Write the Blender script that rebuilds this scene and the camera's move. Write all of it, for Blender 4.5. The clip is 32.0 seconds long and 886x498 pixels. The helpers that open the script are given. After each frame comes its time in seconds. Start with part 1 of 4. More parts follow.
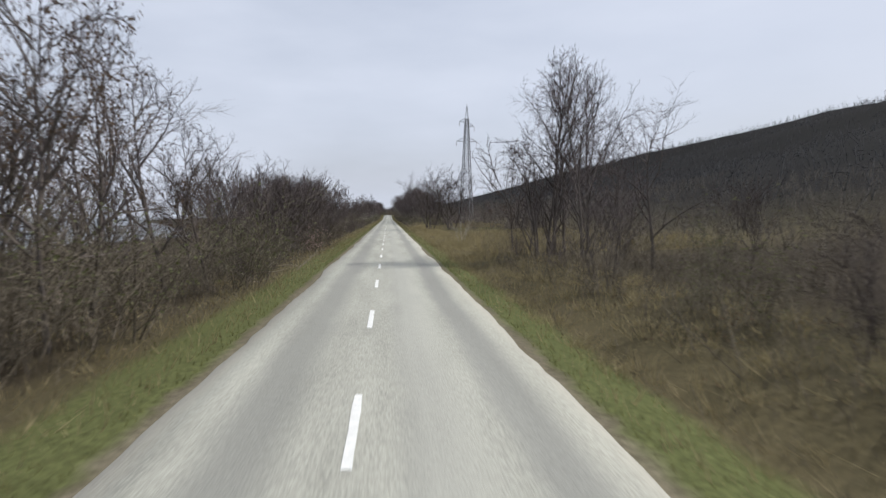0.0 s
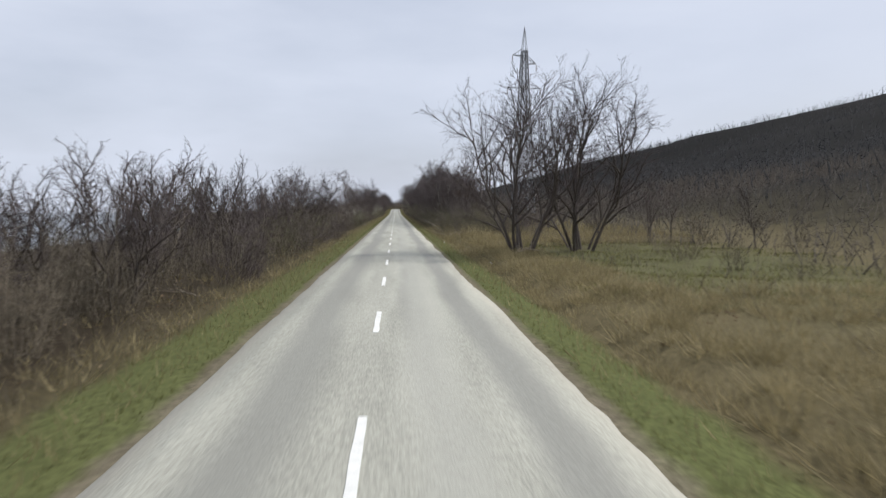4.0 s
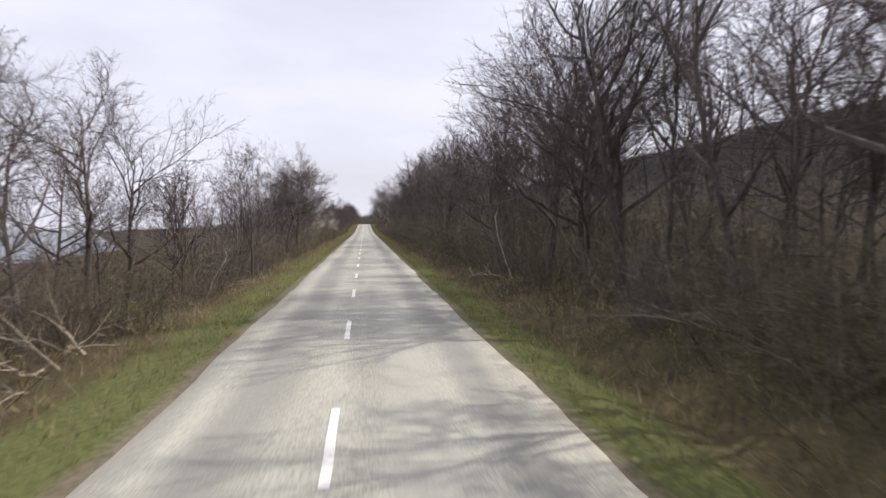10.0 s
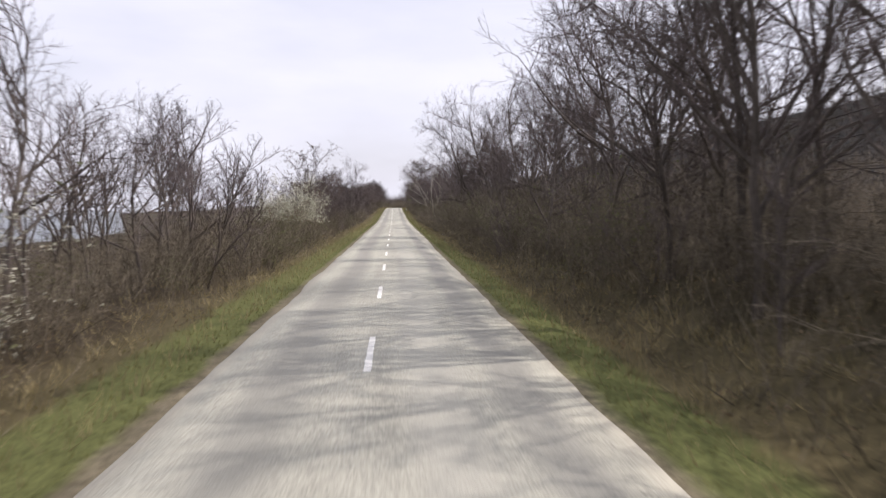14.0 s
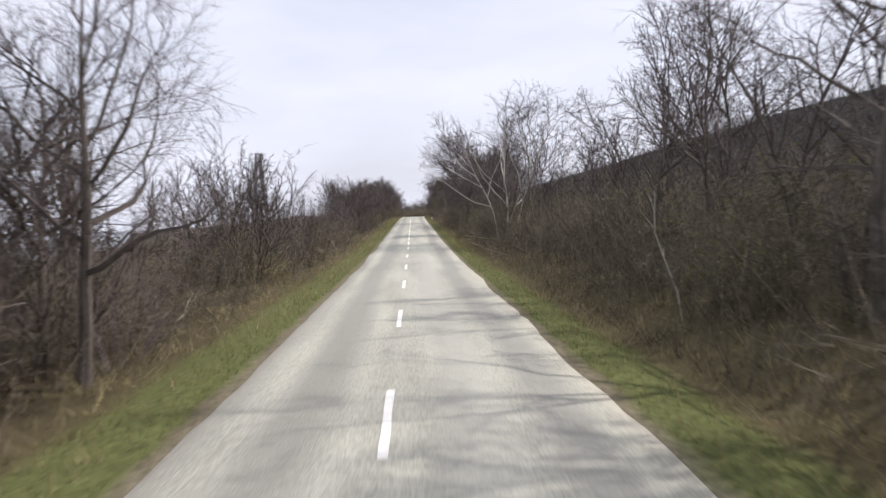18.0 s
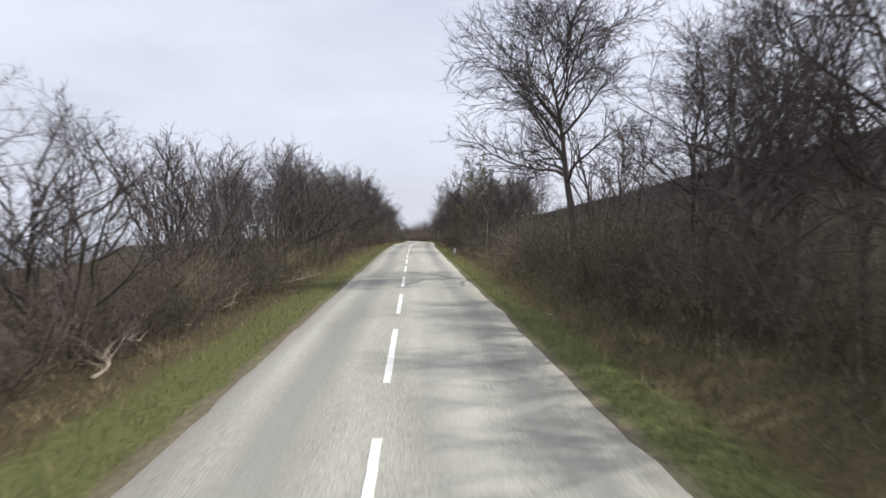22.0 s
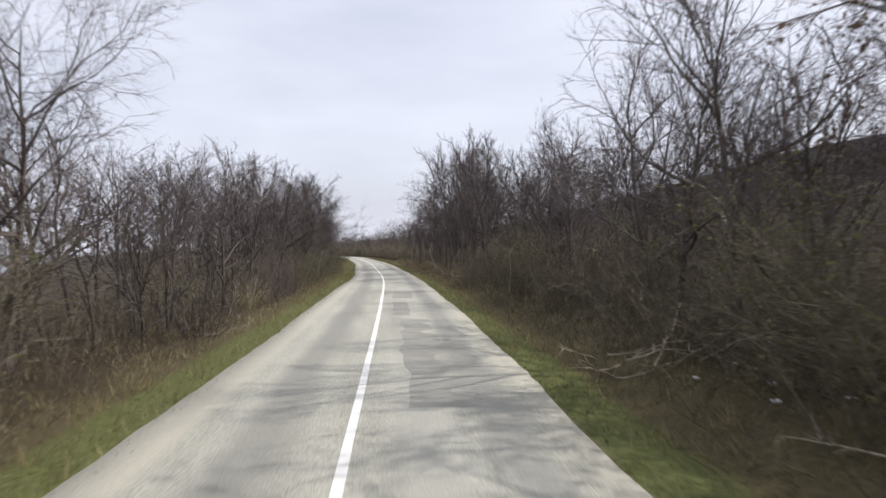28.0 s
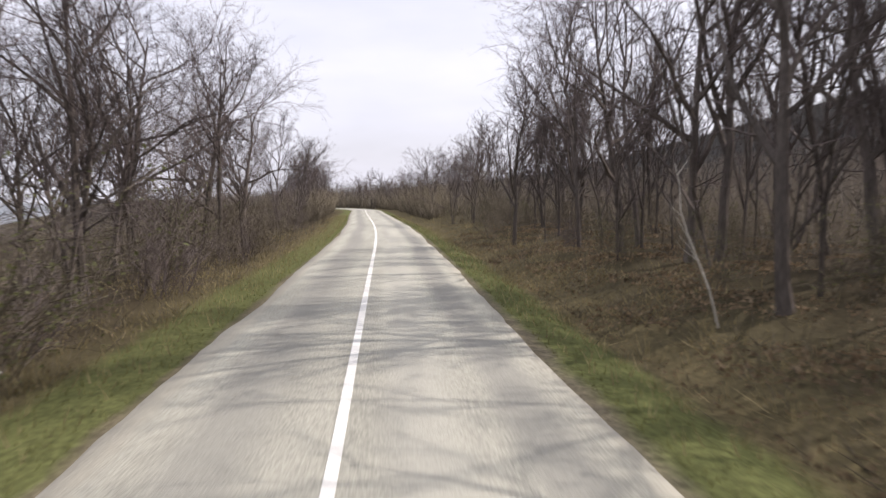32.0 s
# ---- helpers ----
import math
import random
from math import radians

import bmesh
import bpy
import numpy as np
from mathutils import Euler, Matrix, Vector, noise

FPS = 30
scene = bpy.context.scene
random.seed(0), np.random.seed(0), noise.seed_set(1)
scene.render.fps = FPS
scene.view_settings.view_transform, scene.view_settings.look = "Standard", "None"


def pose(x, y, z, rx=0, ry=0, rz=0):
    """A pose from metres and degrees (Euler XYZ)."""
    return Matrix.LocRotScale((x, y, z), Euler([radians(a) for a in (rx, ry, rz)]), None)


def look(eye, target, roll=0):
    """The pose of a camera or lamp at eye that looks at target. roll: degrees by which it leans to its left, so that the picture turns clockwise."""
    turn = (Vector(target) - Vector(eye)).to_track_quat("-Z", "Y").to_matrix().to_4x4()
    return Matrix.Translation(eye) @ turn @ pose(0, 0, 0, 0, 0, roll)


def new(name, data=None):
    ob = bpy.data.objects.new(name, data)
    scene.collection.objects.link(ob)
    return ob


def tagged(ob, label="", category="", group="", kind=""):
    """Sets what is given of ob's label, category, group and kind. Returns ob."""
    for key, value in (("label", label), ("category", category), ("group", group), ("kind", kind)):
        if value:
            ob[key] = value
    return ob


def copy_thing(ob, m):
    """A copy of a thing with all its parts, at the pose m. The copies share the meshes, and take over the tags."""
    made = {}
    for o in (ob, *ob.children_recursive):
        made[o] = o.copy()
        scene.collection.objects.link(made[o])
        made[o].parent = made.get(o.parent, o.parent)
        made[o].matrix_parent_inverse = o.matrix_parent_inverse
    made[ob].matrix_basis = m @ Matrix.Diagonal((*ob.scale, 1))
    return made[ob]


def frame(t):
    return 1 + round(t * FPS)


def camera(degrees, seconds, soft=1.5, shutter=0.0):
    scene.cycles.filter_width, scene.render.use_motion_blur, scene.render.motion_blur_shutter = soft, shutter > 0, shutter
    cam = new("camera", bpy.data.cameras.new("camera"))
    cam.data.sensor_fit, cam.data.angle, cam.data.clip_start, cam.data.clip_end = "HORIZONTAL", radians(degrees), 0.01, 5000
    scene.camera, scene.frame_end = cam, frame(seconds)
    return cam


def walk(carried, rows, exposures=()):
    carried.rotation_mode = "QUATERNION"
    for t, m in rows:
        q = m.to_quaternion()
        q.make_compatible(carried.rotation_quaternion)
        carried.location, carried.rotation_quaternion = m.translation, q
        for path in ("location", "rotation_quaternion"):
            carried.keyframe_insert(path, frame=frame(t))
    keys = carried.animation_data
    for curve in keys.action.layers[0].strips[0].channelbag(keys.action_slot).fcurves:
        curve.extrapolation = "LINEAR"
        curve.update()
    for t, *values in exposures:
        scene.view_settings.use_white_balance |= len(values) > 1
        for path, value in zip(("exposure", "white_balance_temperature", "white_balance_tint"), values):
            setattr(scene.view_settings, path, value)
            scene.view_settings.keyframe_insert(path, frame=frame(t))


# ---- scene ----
cam = camera(66.0, 32.0, soft=1.5, shutter=0.2)


# ---- the road's line ----
BENDS = [-0.13, -0.4, -0.73, -0.43, -0.21, -0.16, 0.47, 0.14, 1.18, 1.88, 0.48, -0.33, 0.54, 1.17, 1.04, 0.51, 0.01, -0.19, -0.4, -0.99]  # left bend per 14 m from s = 520, in thousandths
S0, S1 = -800, 3000
_s = np.arange(S0, S1 + 1.0)
_bend = np.interp(_s, np.arange(520, 800, 14.0), np.array(BENDS) / 1000, left=0, right=0)
_bend += np.where((_s > 792) & (_s < 860), 0.0055, 0)
_turn = np.concatenate([[0], np.cumsum(_bend)[:-1]])
_x = np.concatenate([[0], np.cumsum(-np.sin(_turn))[:-1]])
_y = S0 + np.concatenate([[0], np.cumsum(np.cos(_turn))[:-1]])


def road_at(s, lat):
    """World x, y of the points s metres along the road and lat metres right of its marked middle."""
    th = np.interp(s, _s, _turn)
    return np.interp(s, _s, _x) + lat * np.cos(th), np.interp(s, _s, _y) + lat * np.sin(th)


# flat, then a gentle rise to a crest
_fall = np.interp(_s, [405, 450, 535, 580, 760, 900], [0, 0.02, 0.02, 0, 0, -0.01])
_rise = np.concatenate([[0], np.cumsum(_fall)[:-1]])


def road_z(s):
    return np.interp(s, _s, _rise)


ROWS = [  # seconds, x, y, z, pitch, roll, yaw
    (0.0, 0.43, 1.95, 2.70, -2.82, -0.27, -4.61),
    (0.5, 0.43, 12.76, 2.70, -2.89, -0.10, -4.27),
    (1.0, 0.43, 23.30, 2.70, -3.91, -0.30, -5.10),
    (1.5, 0.43, 33.58, 2.70, -3.74, -0.60, -5.16),
    (2.0, 0.43, 43.61, 2.70, -3.74, -0.10, -5.13),
    (2.5, 0.43, 53.80, 2.70, -3.72, -0.80, -4.85),
    (3.5, 0.43, 74.13, 2.70, -3.50, -0.40, -4.32),
    (4.5, 0.43, 94.67, 2.70, -3.27, -0.00, -3.80),
    (5.0, 0.43, 105.10, 2.70, -3.90, 0.65, -4.94),
    (5.5, 0.43, 115.69, 2.70, -2.40, -0.80, -5.15),
    (6.0, 0.43, 126.21, 2.70, -2.44, 0.20, -6.24),
    (6.5, 0.43, 136.66, 2.70, -2.36, 1.00, -4.98),
    (7.0, 0.43, 146.94, 2.70, -1.52, 1.60, -3.52),
    (7.5, 0.43, 157.03, 2.70, -1.89, 1.45, -5.21),
    (8.0, 0.43, 167.17, 2.70, -4.90, -0.30, -5.63),
    (8.5, 0.43, 177.61, 2.70, -4.21, -0.50, -6.39),
    (9.0, 0.43, 188.18, 2.70, -3.89, -1.15, -4.35),
    (9.5, 0.43, 198.73, 2.70, -2.68, 0.20, -6.66),
    (10.0, 0.43, 209.14, 2.70, -2.11, 0.20, -6.57),
    (10.5, 0.43, 219.36, 2.70, -2.09, 0.50, -5.57),
    (11.0, 0.43, 229.66, 2.70, -2.07, 0.30, -5.25),
    (11.5, 0.43, 240.28, 2.70, -1.44, 0.30, -3.22),
    (12.0, 0.43, 251.19, 2.70, -1.78, 0.30, -4.12),
    (12.5, 0.43, 262.30, 2.70, -2.12, 0.70, -2.54),
    (13.0, 0.43, 273.59, 2.70, -3.37, -0.90, -2.86),
    (13.5, 0.43, 284.53, 2.70, -3.82, -0.30, -4.20),
    (14.5, 0.43, 305.29, 2.70, -2.61, -0.30, -3.98),
    (15.5, 0.43, 325.92, 2.70, -1.40, -0.30, -3.75),
    (16.0, 0.43, 336.71, 2.70, -2.29, -0.60, -2.97),
    (16.5, 0.43, 347.76, 2.70, -2.79, -1.10, -1.91),
    (17.0, 0.43, 358.55, 2.70, -1.59, -0.60, -3.56),
    (17.5, 0.43, 369.08, 2.70, -3.89, 2.20, -1.71),
    (18.0, 0.43, 379.58, 2.70, -2.81, 1.90, -2.56),
    (18.5, 0.43, 390.23, 2.70, -2.57, 0.50, -5.22),
    (19.0, 0.43, 400.84, 2.70, -3.12, 1.10, -5.28),
    (19.5, 0.43, 411.19, 2.70, -2.83, 0.10, -3.25),
    (20.0, 0.43, 421.43, 2.70, -4.56, -0.60, -5.40),
    (20.5, 0.43, 431.70, 2.70, -2.85, -0.90, -4.79),
    (21.0, 0.43, 441.99, 2.70, -1.38, 0.80, -4.03),
    (21.5, 0.43, 452.26, 2.70, -0.97, -1.20, -2.37),
    (22.0, 0.43, 462.51, 2.70, -0.82, -0.20, -2.55),
    (22.5, 0.43, 472.76, 2.70, -1.00, -0.50, -2.76),
    (23.0, 0.43, 482.99, 2.70, -2.00, -1.30, -1.00),
    (23.5, 0.43, 493.17, 2.70, -3.13, 0.30, -1.64),
    (24.0, 0.56, 503.30, 2.70, -4.67, -1.20, -3.91),
    (24.5, 0.39, 513.37, 2.70, -1.97, -0.30, -4.22),
    (25.5, 0.42, 533.51, 2.70, -1.11, -0.15, -4.83),
    (26.5, 0.59, 553.32, 2.70, -0.25, 0.00, -5.91),
    (27.0, 0.81, 562.99, 2.70, -0.12, 0.00, -5.87),
    (27.5, 1.02, 572.55, 2.70, -1.50, 0.00, -4.54),
    (28.0, 1.42, 581.98, 2.70, -0.02, 0.00, -5.55),
    (28.5, 1.58, 591.28, 2.70, -0.92, 0.00, -3.28),
    (29.0, 1.93, 600.46, 2.70, -2.29, -0.50, -5.86),
    (29.5, 2.04, 609.50, 2.70, -2.13, -1.10, -4.54),
    (30.0, 2.22, 618.48, 2.70, -1.90, 0.40, -4.48),
    (30.5, 2.35, 627.47, 2.70, -3.69, 0.70, -3.50),
    (31.0, 2.58, 636.48, 2.70, -3.75, 0.60, -3.33),
    (31.5, 2.49, 645.48, 2.70, -1.99, -1.20, -3.80),
    (32.0, 2.39, 654.49, 2.70, -4.31, 0.00, -3.28),
]
# the eye keeps its height over the road
walk(cam, [(t, pose(x, y, z + float(road_z(y)), 90 + pitch, roll, yaw)) for t, x, y, z, pitch, roll, yaw in ROWS],
     exposures=[(0.0, 0.08, 6150, 12), (6.0, 0.12, 6150, 12), (9.0, 0.38, 6450, 17), (13.0, 0.5, 6550, 20), (16.0, 0.5, 6500, 19),
                (20.0, 0.38, 6300, 15), (24.0, 0.3, 6300, 14), (28.0, 0.35, 6350, 15), (32.0, 0.55, 6600, 19)])

# ---- sky and sun: hazy spring day, thin cloud ----
world = bpy.data.worlds.new("sky")
scene.world = world
world.use_nodes = True
wt = world.node_tree
wt.nodes.clear()
w_out = wt.nodes.new("ShaderNodeOutputWorld")
w_sky = wt.nodes.new("ShaderNodeTexSky")
w_sky.sky_type, w_sky.sun_disc = "NISHITA", False
SUN_EL, SUN_AZ = 44.0, 74.0        # degrees; azimuth clockwise from the road's heading
w_sky.sun_elevation, w_sky.sun_rotation = radians(SUN_EL), radians(SUN_AZ)
w_sky.dust_density, w_sky.air_density, w_sky.altitude = 4.0, 1.0, 50
w_bg = wt.nodes.new("ShaderNodeBackground")
w_bg.inputs["Strength"].default_value = 0.09
w_cloud = wt.nodes.new("ShaderNodeBackground")
w_cloud.inputs["Color"].default_value = (0.87, 0.915, 1.0, 1)
w_cloud.inputs["Strength"].default_value = 0.80
w_mix = wt.nodes.new("ShaderNodeMixShader")
w_coord = wt.nodes.new("ShaderNodeTexCoord")
w_map = wt.nodes.new("ShaderNodeMapping")
w_map.inputs["Scale"].default_value = (1.2, 1.2, 4.0)
w_noise = wt.nodes.new("ShaderNodeTexNoise")
w_noise.inputs["Scale"].default_value, w_noise.inputs["Detail"].default_value = 2.2, 6.0
w_ramp = wt.nodes.new("ShaderNodeMapRange")
w_ramp.inputs["From Min"].default_value, w_ramp.inputs["From Max"].default_value = 0.25, 0.7
w_ramp.inputs["To Min"].default_value, w_ramp.inputs["To Max"].default_value = 0.62, 0.95
wt.links.new(w_coord.outputs["Generated"], w_map.inputs["Vector"])
wt.links.new(w_map.outputs["Vector"], w_noise.inputs["Vector"])
wt.links.new(w_noise.outputs["Fac"], w_ramp.inputs["Value"])
wt.links.new(w_ramp.outputs["Result"], w_mix.inputs["Fac"])
wt.links.new(w_sky.outputs["Color"], w_bg.inputs["Color"])
wt.links.new(w_bg.outputs["Background"], w_mix.inputs[1])
wt.links.new(w_cloud.outputs["Background"], w_mix.inputs[2])
wt.links.new(w_mix.outputs["Shader"], w_out.inputs["Surface"])

sun = new("sun", bpy.data.lights.new("sun", "SUN"))
sun.data.energy, sun.data.angle, sun.data.color = 3.3, radians(0.8), (1.0, 0.95, 0.86)
el, az = radians(SUN_EL), radians(SUN_AZ)
sun.matrix_world = look((0, 0, 0), (-math.cos(el) * math.sin(az), -math.cos(el) * math.cos(az), -math.sin(el)))


# ---- materials ----
def node(nt, kind, **values):
    n = nt.nodes.new(kind)
    for key, value in values.items():
        n.inputs[key.replace("_", " ")].default_value = value
    return n


def material(name, dark, light, scale=3.0, fine=40.0, rough=0.9, bump=0.3, per_object=0.0, per_island=0.0, stretch=(1, 1, 1)):
    """Two colours mixed by noise at two scales, with a fine relief."""
    m = bpy.data.materials.new(name)
    m.use_nodes = True
    nt = m.node_tree
    shader = nt.nodes["Principled BSDF"]
    shader.inputs["Roughness"].default_value = rough
    shader.inputs["Specular IOR Level"].default_value = 0.25 if rough < 0.93 else 0.04
    coord = nt.nodes.new("ShaderNodeTexCoord")
    place = node(nt, "ShaderNodeMapping", Scale=stretch)
    nt.links.new(coord.outputs["Object"], place.inputs["Vector"])
    big = node(nt, "ShaderNodeTexNoise", Scale=scale, Detail=4.0)
    small = node(nt, "ShaderNodeTexNoise", Scale=fine, Detail=3.0)
    for n in (big, small):
        nt.links.new(place.outputs["Vector"], n.inputs["Vector"])
    add = nt.nodes.new("ShaderNodeMath")
    add.operation = "MULTIPLY_ADD"
    add.inputs[1].default_value, add.inputs[2].default_value = 0.5, 0.0
    nt.links.new(small.outputs["Fac"], add.inputs[0])
    total = nt.nodes.new("ShaderNodeMath")
    total.operation = "MULTIPLY_ADD"
    total.inputs[1].default_value = 0.5
    nt.links.new(big.outputs["Fac"], total.inputs[0])
    nt.links.new(add.outputs[0], total.inputs[2])
    ramp = node(nt, "ShaderNodeMapRange", From_Min=0.33, From_Max=0.67)
    nt.links.new(total.outputs[0], ramp.inputs["Value"])
    mix = nt.nodes.new("ShaderNodeMix")
    mix.data_type = "RGBA"
    mix.inputs[6].default_value, mix.inputs[7].default_value = (*dark, 1), (*light, 1)
    nt.links.new(ramp.outputs["Result"], mix.inputs[0])
    colour = mix.outputs[2]
    for amount, kind, socket in ((per_object, "ShaderNodeObjectInfo", "Random"), (per_island, "ShaderNodeNewGeometry", "Random Per Island")):
        if amount:
            info = nt.nodes.new(kind)
            level = node(nt, "ShaderNodeMapRange", To_Min=1 - amount, To_Max=1 + amount)
            nt.links.new(info.outputs[socket], level.inputs["Value"])
            hsv = nt.nodes.new("ShaderNodeHueSaturation")
            nt.links.new(level.outputs["Result"], hsv.inputs["Value"])
            nt.links.new(colour, hsv.inputs["Color"])
            colour = hsv.outputs["Color"]
    nt.links.new(colour, shader.inputs["Base Color"])
    if bump:
        relief = node(nt, "ShaderNodeBump", Strength=bump, Distance=0.02)
        nt.links.new(small.outputs["Fac"], relief.inputs["Height"])
        nt.links.new(relief.outputs["Normal"], shader.inputs["Normal"])
    return m


def thin(m, amount):
    """Leaves, petals and blades let some of the light through."""
    nt = m.node_tree
    shader = nt.nodes["Principled BSDF"]
    out = shader.outputs["BSDF"].links[0].to_socket
    through_light = nt.nodes.new("ShaderNodeBsdfTranslucent")
    nt.links.new(shader.inputs["Base Color"].links[0].from_socket, through_light.inputs["Color"])
    mix = nt.nodes.new("ShaderNodeMixShader")
    mix.inputs["Fac"].default_value = amount
    nt.links.new(shader.outputs["BSDF"], mix.inputs[1])
    nt.links.new(through_light.outputs["BSDF"], mix.inputs[2])
    nt.links.new(mix.outputs["Shader"], out)
    return m


def lane_mix(m, bands, speckle=0.3):
    """Lays further surfaces over a material by the distance from the road's middle (the mesh's UV u, in metres):
    (colour, u where it begins, u where it is full, u where it ends again, u where it is gone, noise scale, raggedness in metres, amount,
    and the stretch of road along which it lies)."""
    nt = m.node_tree
    shader = nt.nodes["Principled BSDF"]
    colour = shader.inputs["Base Color"].links[0].from_socket
    uv = nt.nodes.new("ShaderNodeUVMap")
    split = nt.nodes.new("ShaderNodeSeparateXYZ")
    nt.links.new(uv.outputs["UV"], split.inputs["Vector"])
    coord = nt.nodes.new("ShaderNodeTexCoord")
    for tint, a, b, c, d, scale, ragged, amount, *stretch in bands:
        wild = node(nt, "ShaderNodeTexNoise", Scale=scale, Detail=5.0, Roughness=0.65)
        nt.links.new(coord.outputs["Object"], wild.inputs["Vector"])
        shift = nt.nodes.new("ShaderNodeMath")
        shift.operation = "MULTIPLY_ADD"
        shift.inputs[1].default_value = ragged * 2
        nt.links.new(wild.outputs["Fac"], shift.inputs[0])
        nt.links.new(split.outputs["X"], shift.inputs[2])
        rise = node(nt, "ShaderNodeMapRange", From_Min=a + ragged, From_Max=b + ragged)
        fall = node(nt, "ShaderNodeMapRange", From_Min=c + ragged, From_Max=d + ragged, To_Min=amount, To_Max=0.0)
        for r in (rise, fall):
            nt.links.new(shift.outputs[0], r.inputs["Value"])
        both = nt.nodes.new("ShaderNodeMath")
        both.operation = "MULTIPLY"
        nt.links.new(rise.outputs["Result"], both.inputs[0])
        nt.links.new(fall.outputs["Result"], both.inputs[1])
        if stretch:
            begin = node(nt, "ShaderNodeMapRange", From_Min=stretch[0] - 8, From_Max=stretch[0] + 8)
            end = node(nt, "ShaderNodeMapRange", From_Min=stretch[1] - 8, From_Max=stretch[1] + 8, To_Min=1.0, To_Max=0.0)
            for r in (begin, end):
                nt.links.new(split.outputs["Y"], r.inputs["Value"])
                more = nt.nodes.new("ShaderNodeMath")
                more.operation = "MULTIPLY"
                nt.links.new(both.outputs[0], more.inputs[0])
                nt.links.new(r.outputs["Result"], more.inputs[1])
                both = more
        grain = node(nt, "ShaderNodeTexNoise", Scale=9.0, Detail=4.0, Roughness=0.7)
        nt.links.new(coord.outputs["Object"], grain.inputs["Vector"])
        level = node(nt, "ShaderNodeMapRange", From_Min=0.3, From_Max=0.7, To_Min=1 - speckle, To_Max=1 + speckle)
        nt.links.new(grain.outputs["Fac"], level.inputs["Value"])
        hsv = nt.nodes.new("ShaderNodeHueSaturation")
        hsv.inputs["Color"].default_value = (*tint, 1)
        nt.links.new(level.outputs["Result"], hsv.inputs["Value"])
        mix = nt.nodes.new("ShaderNodeMix")
        mix.data_type = "RGBA"
        nt.links.new(both.outputs[0], mix.inputs[0])
        nt.links.new(colour, mix.inputs[6])
        nt.links.new(hsv.outputs["Color"], mix.inputs[7])
        colour = mix.outputs[2]
    nt.links.new(colour, shader.inputs["Base Color"])
    return m


M_ROAD = lane_mix(material("worn_asphalt", (0.25, 0.248, 0.21), (0.44, 0.436, 0.368), 1.1, 38, 0.85, 0.3, stretch=(1, 0.11, 1)), [
    ((0.215, 0.214, 0.19), -1.9, -1.5, -1.1, -0.6, 0.06, 0.5, 0.7),
    ((0.225, 0.224, 0.2), 1.8, 2.1, 2.5, 2.8, 0.06, 0.5, 0.7),
    ((0.2, 0.2, 0.18), 0.5, 0.8, 1.1, 1.5, 0.09, 0.7, 0.5),
    ((0.46, 0.455, 0.39), 0.4, 0.9, 1.3, 1.8, 0.05, 0.6, 0.45),
    ((0.45, 0.42, 0.34), -9, -8, -2.45, -2.25, 0.5, 0.15, 0.55),
    ((0.42, 0.40, 0.33), 2.95, 3.15, 8, 9, 0.5, 0.15, 0.5)], 0.06)
LITTER = (0.04, 0.031, 0.022)
GREEN, STRAW, GRIT = (0.1, 0.112, 0.042), (0.118, 0.098, 0.052), (0.2, 0.175, 0.125)
M_GROUND = lane_mix(material("leaf_litter_soil_hill_shade", (0.032, 0.028, 0.016), (0.09, 0.076, 0.043), 0.35, 8, 0.95, 0.6), [
    # hillside band: shade between the trees put into the ground colour, near black
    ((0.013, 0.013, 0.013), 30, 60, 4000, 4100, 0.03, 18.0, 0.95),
    ((0.07, 0.062, 0.048), -4800, -4700, -75, -30, 0.02, 22.0, 0.9),
    (LITTER, 8, 14, 70, 110, 0.12, 4.0, 0.9, 185, 3000),
    (LITTER, 8, 14, 70, 110, 0.12, 4.0, 0.9, -800, 45),
    (LITTER, -70, -40, -6.4, -5.0, 0.3, 1.2, 0.85),
    ((0.15, 0.125, 0.068), 4.5, 6, 24, 34, 0.1, 4.0, 0.8, 45, 185),
    ((0.1, 0.11, 0.048), 8, 10, 17, 22, 0.2, 4.0, 0.65, 104, 132),
    (STRAW, 4.6, 5.0, 6.2, 8.0, 0.4, 0.8, 0.6),
    (STRAW, -7.0, -5.6, -3.2, -2.8, 0.35, 1.0, 0.4),
    (GREEN, 3.2, 3.5, 4.7, 5.2, 0.45, 0.55, 0.9),
    (GREEN, -4.7, -4.2, -2.9, -2.7, 0.45, 0.5, 0.85),
    (GRIT, 2.6, 2.9, 3.3, 3.6, 0.9, 0.3, 0.6),
    (GRIT, -2.95, -2.7, -2.0, -1.6, 0.9, 0.3, 0.6)], 0.5)
M_PAINT = material("road_paint", (0.62, 0.62, 0.58), (0.80, 0.80, 0.76), 6, 50, 0.7, 0.1)
M_PATCH = material("asphalt_patch", (0.225, 0.222, 0.196), (0.32, 0.316, 0.276), 1.5, 70, 0.9, 0.3)
M_BARK = material("grey_brown_bark", (0.062, 0.053, 0.047), (0.165, 0.142, 0.126), 3, 30, 0.95, 0.6, per_object=0.25, stretch=(1, 1, 0.25))
M_TWIG = material("purple_grey_twigs", (0.08, 0.066, 0.063), (0.175, 0.147, 0.14), 2, 20, 0.95, 0, per_object=0.3)
M_PALE = material("pale_bark", (0.34, 0.31, 0.26), (0.60, 0.57, 0.50), 4, 30, 0.85, 0.4, stretch=(1, 1, 0.3))
M_BRUSH = material("brown_brush", (0.085, 0.073, 0.055), (0.225, 0.192, 0.146), 2, 20, 0.95, 0, per_object=0.3)
M_UNDER = material("undergrowth_stems", (0.06, 0.051, 0.037), (0.165, 0.142, 0.104), 0.4, 12, 0.95, 0, per_island=0.45)
M_OLIVE = material("olive_leaves", (0.1, 0.112, 0.045), (0.2, 0.21, 0.095), 1, 14, 0.7, 0, per_island=0.4)
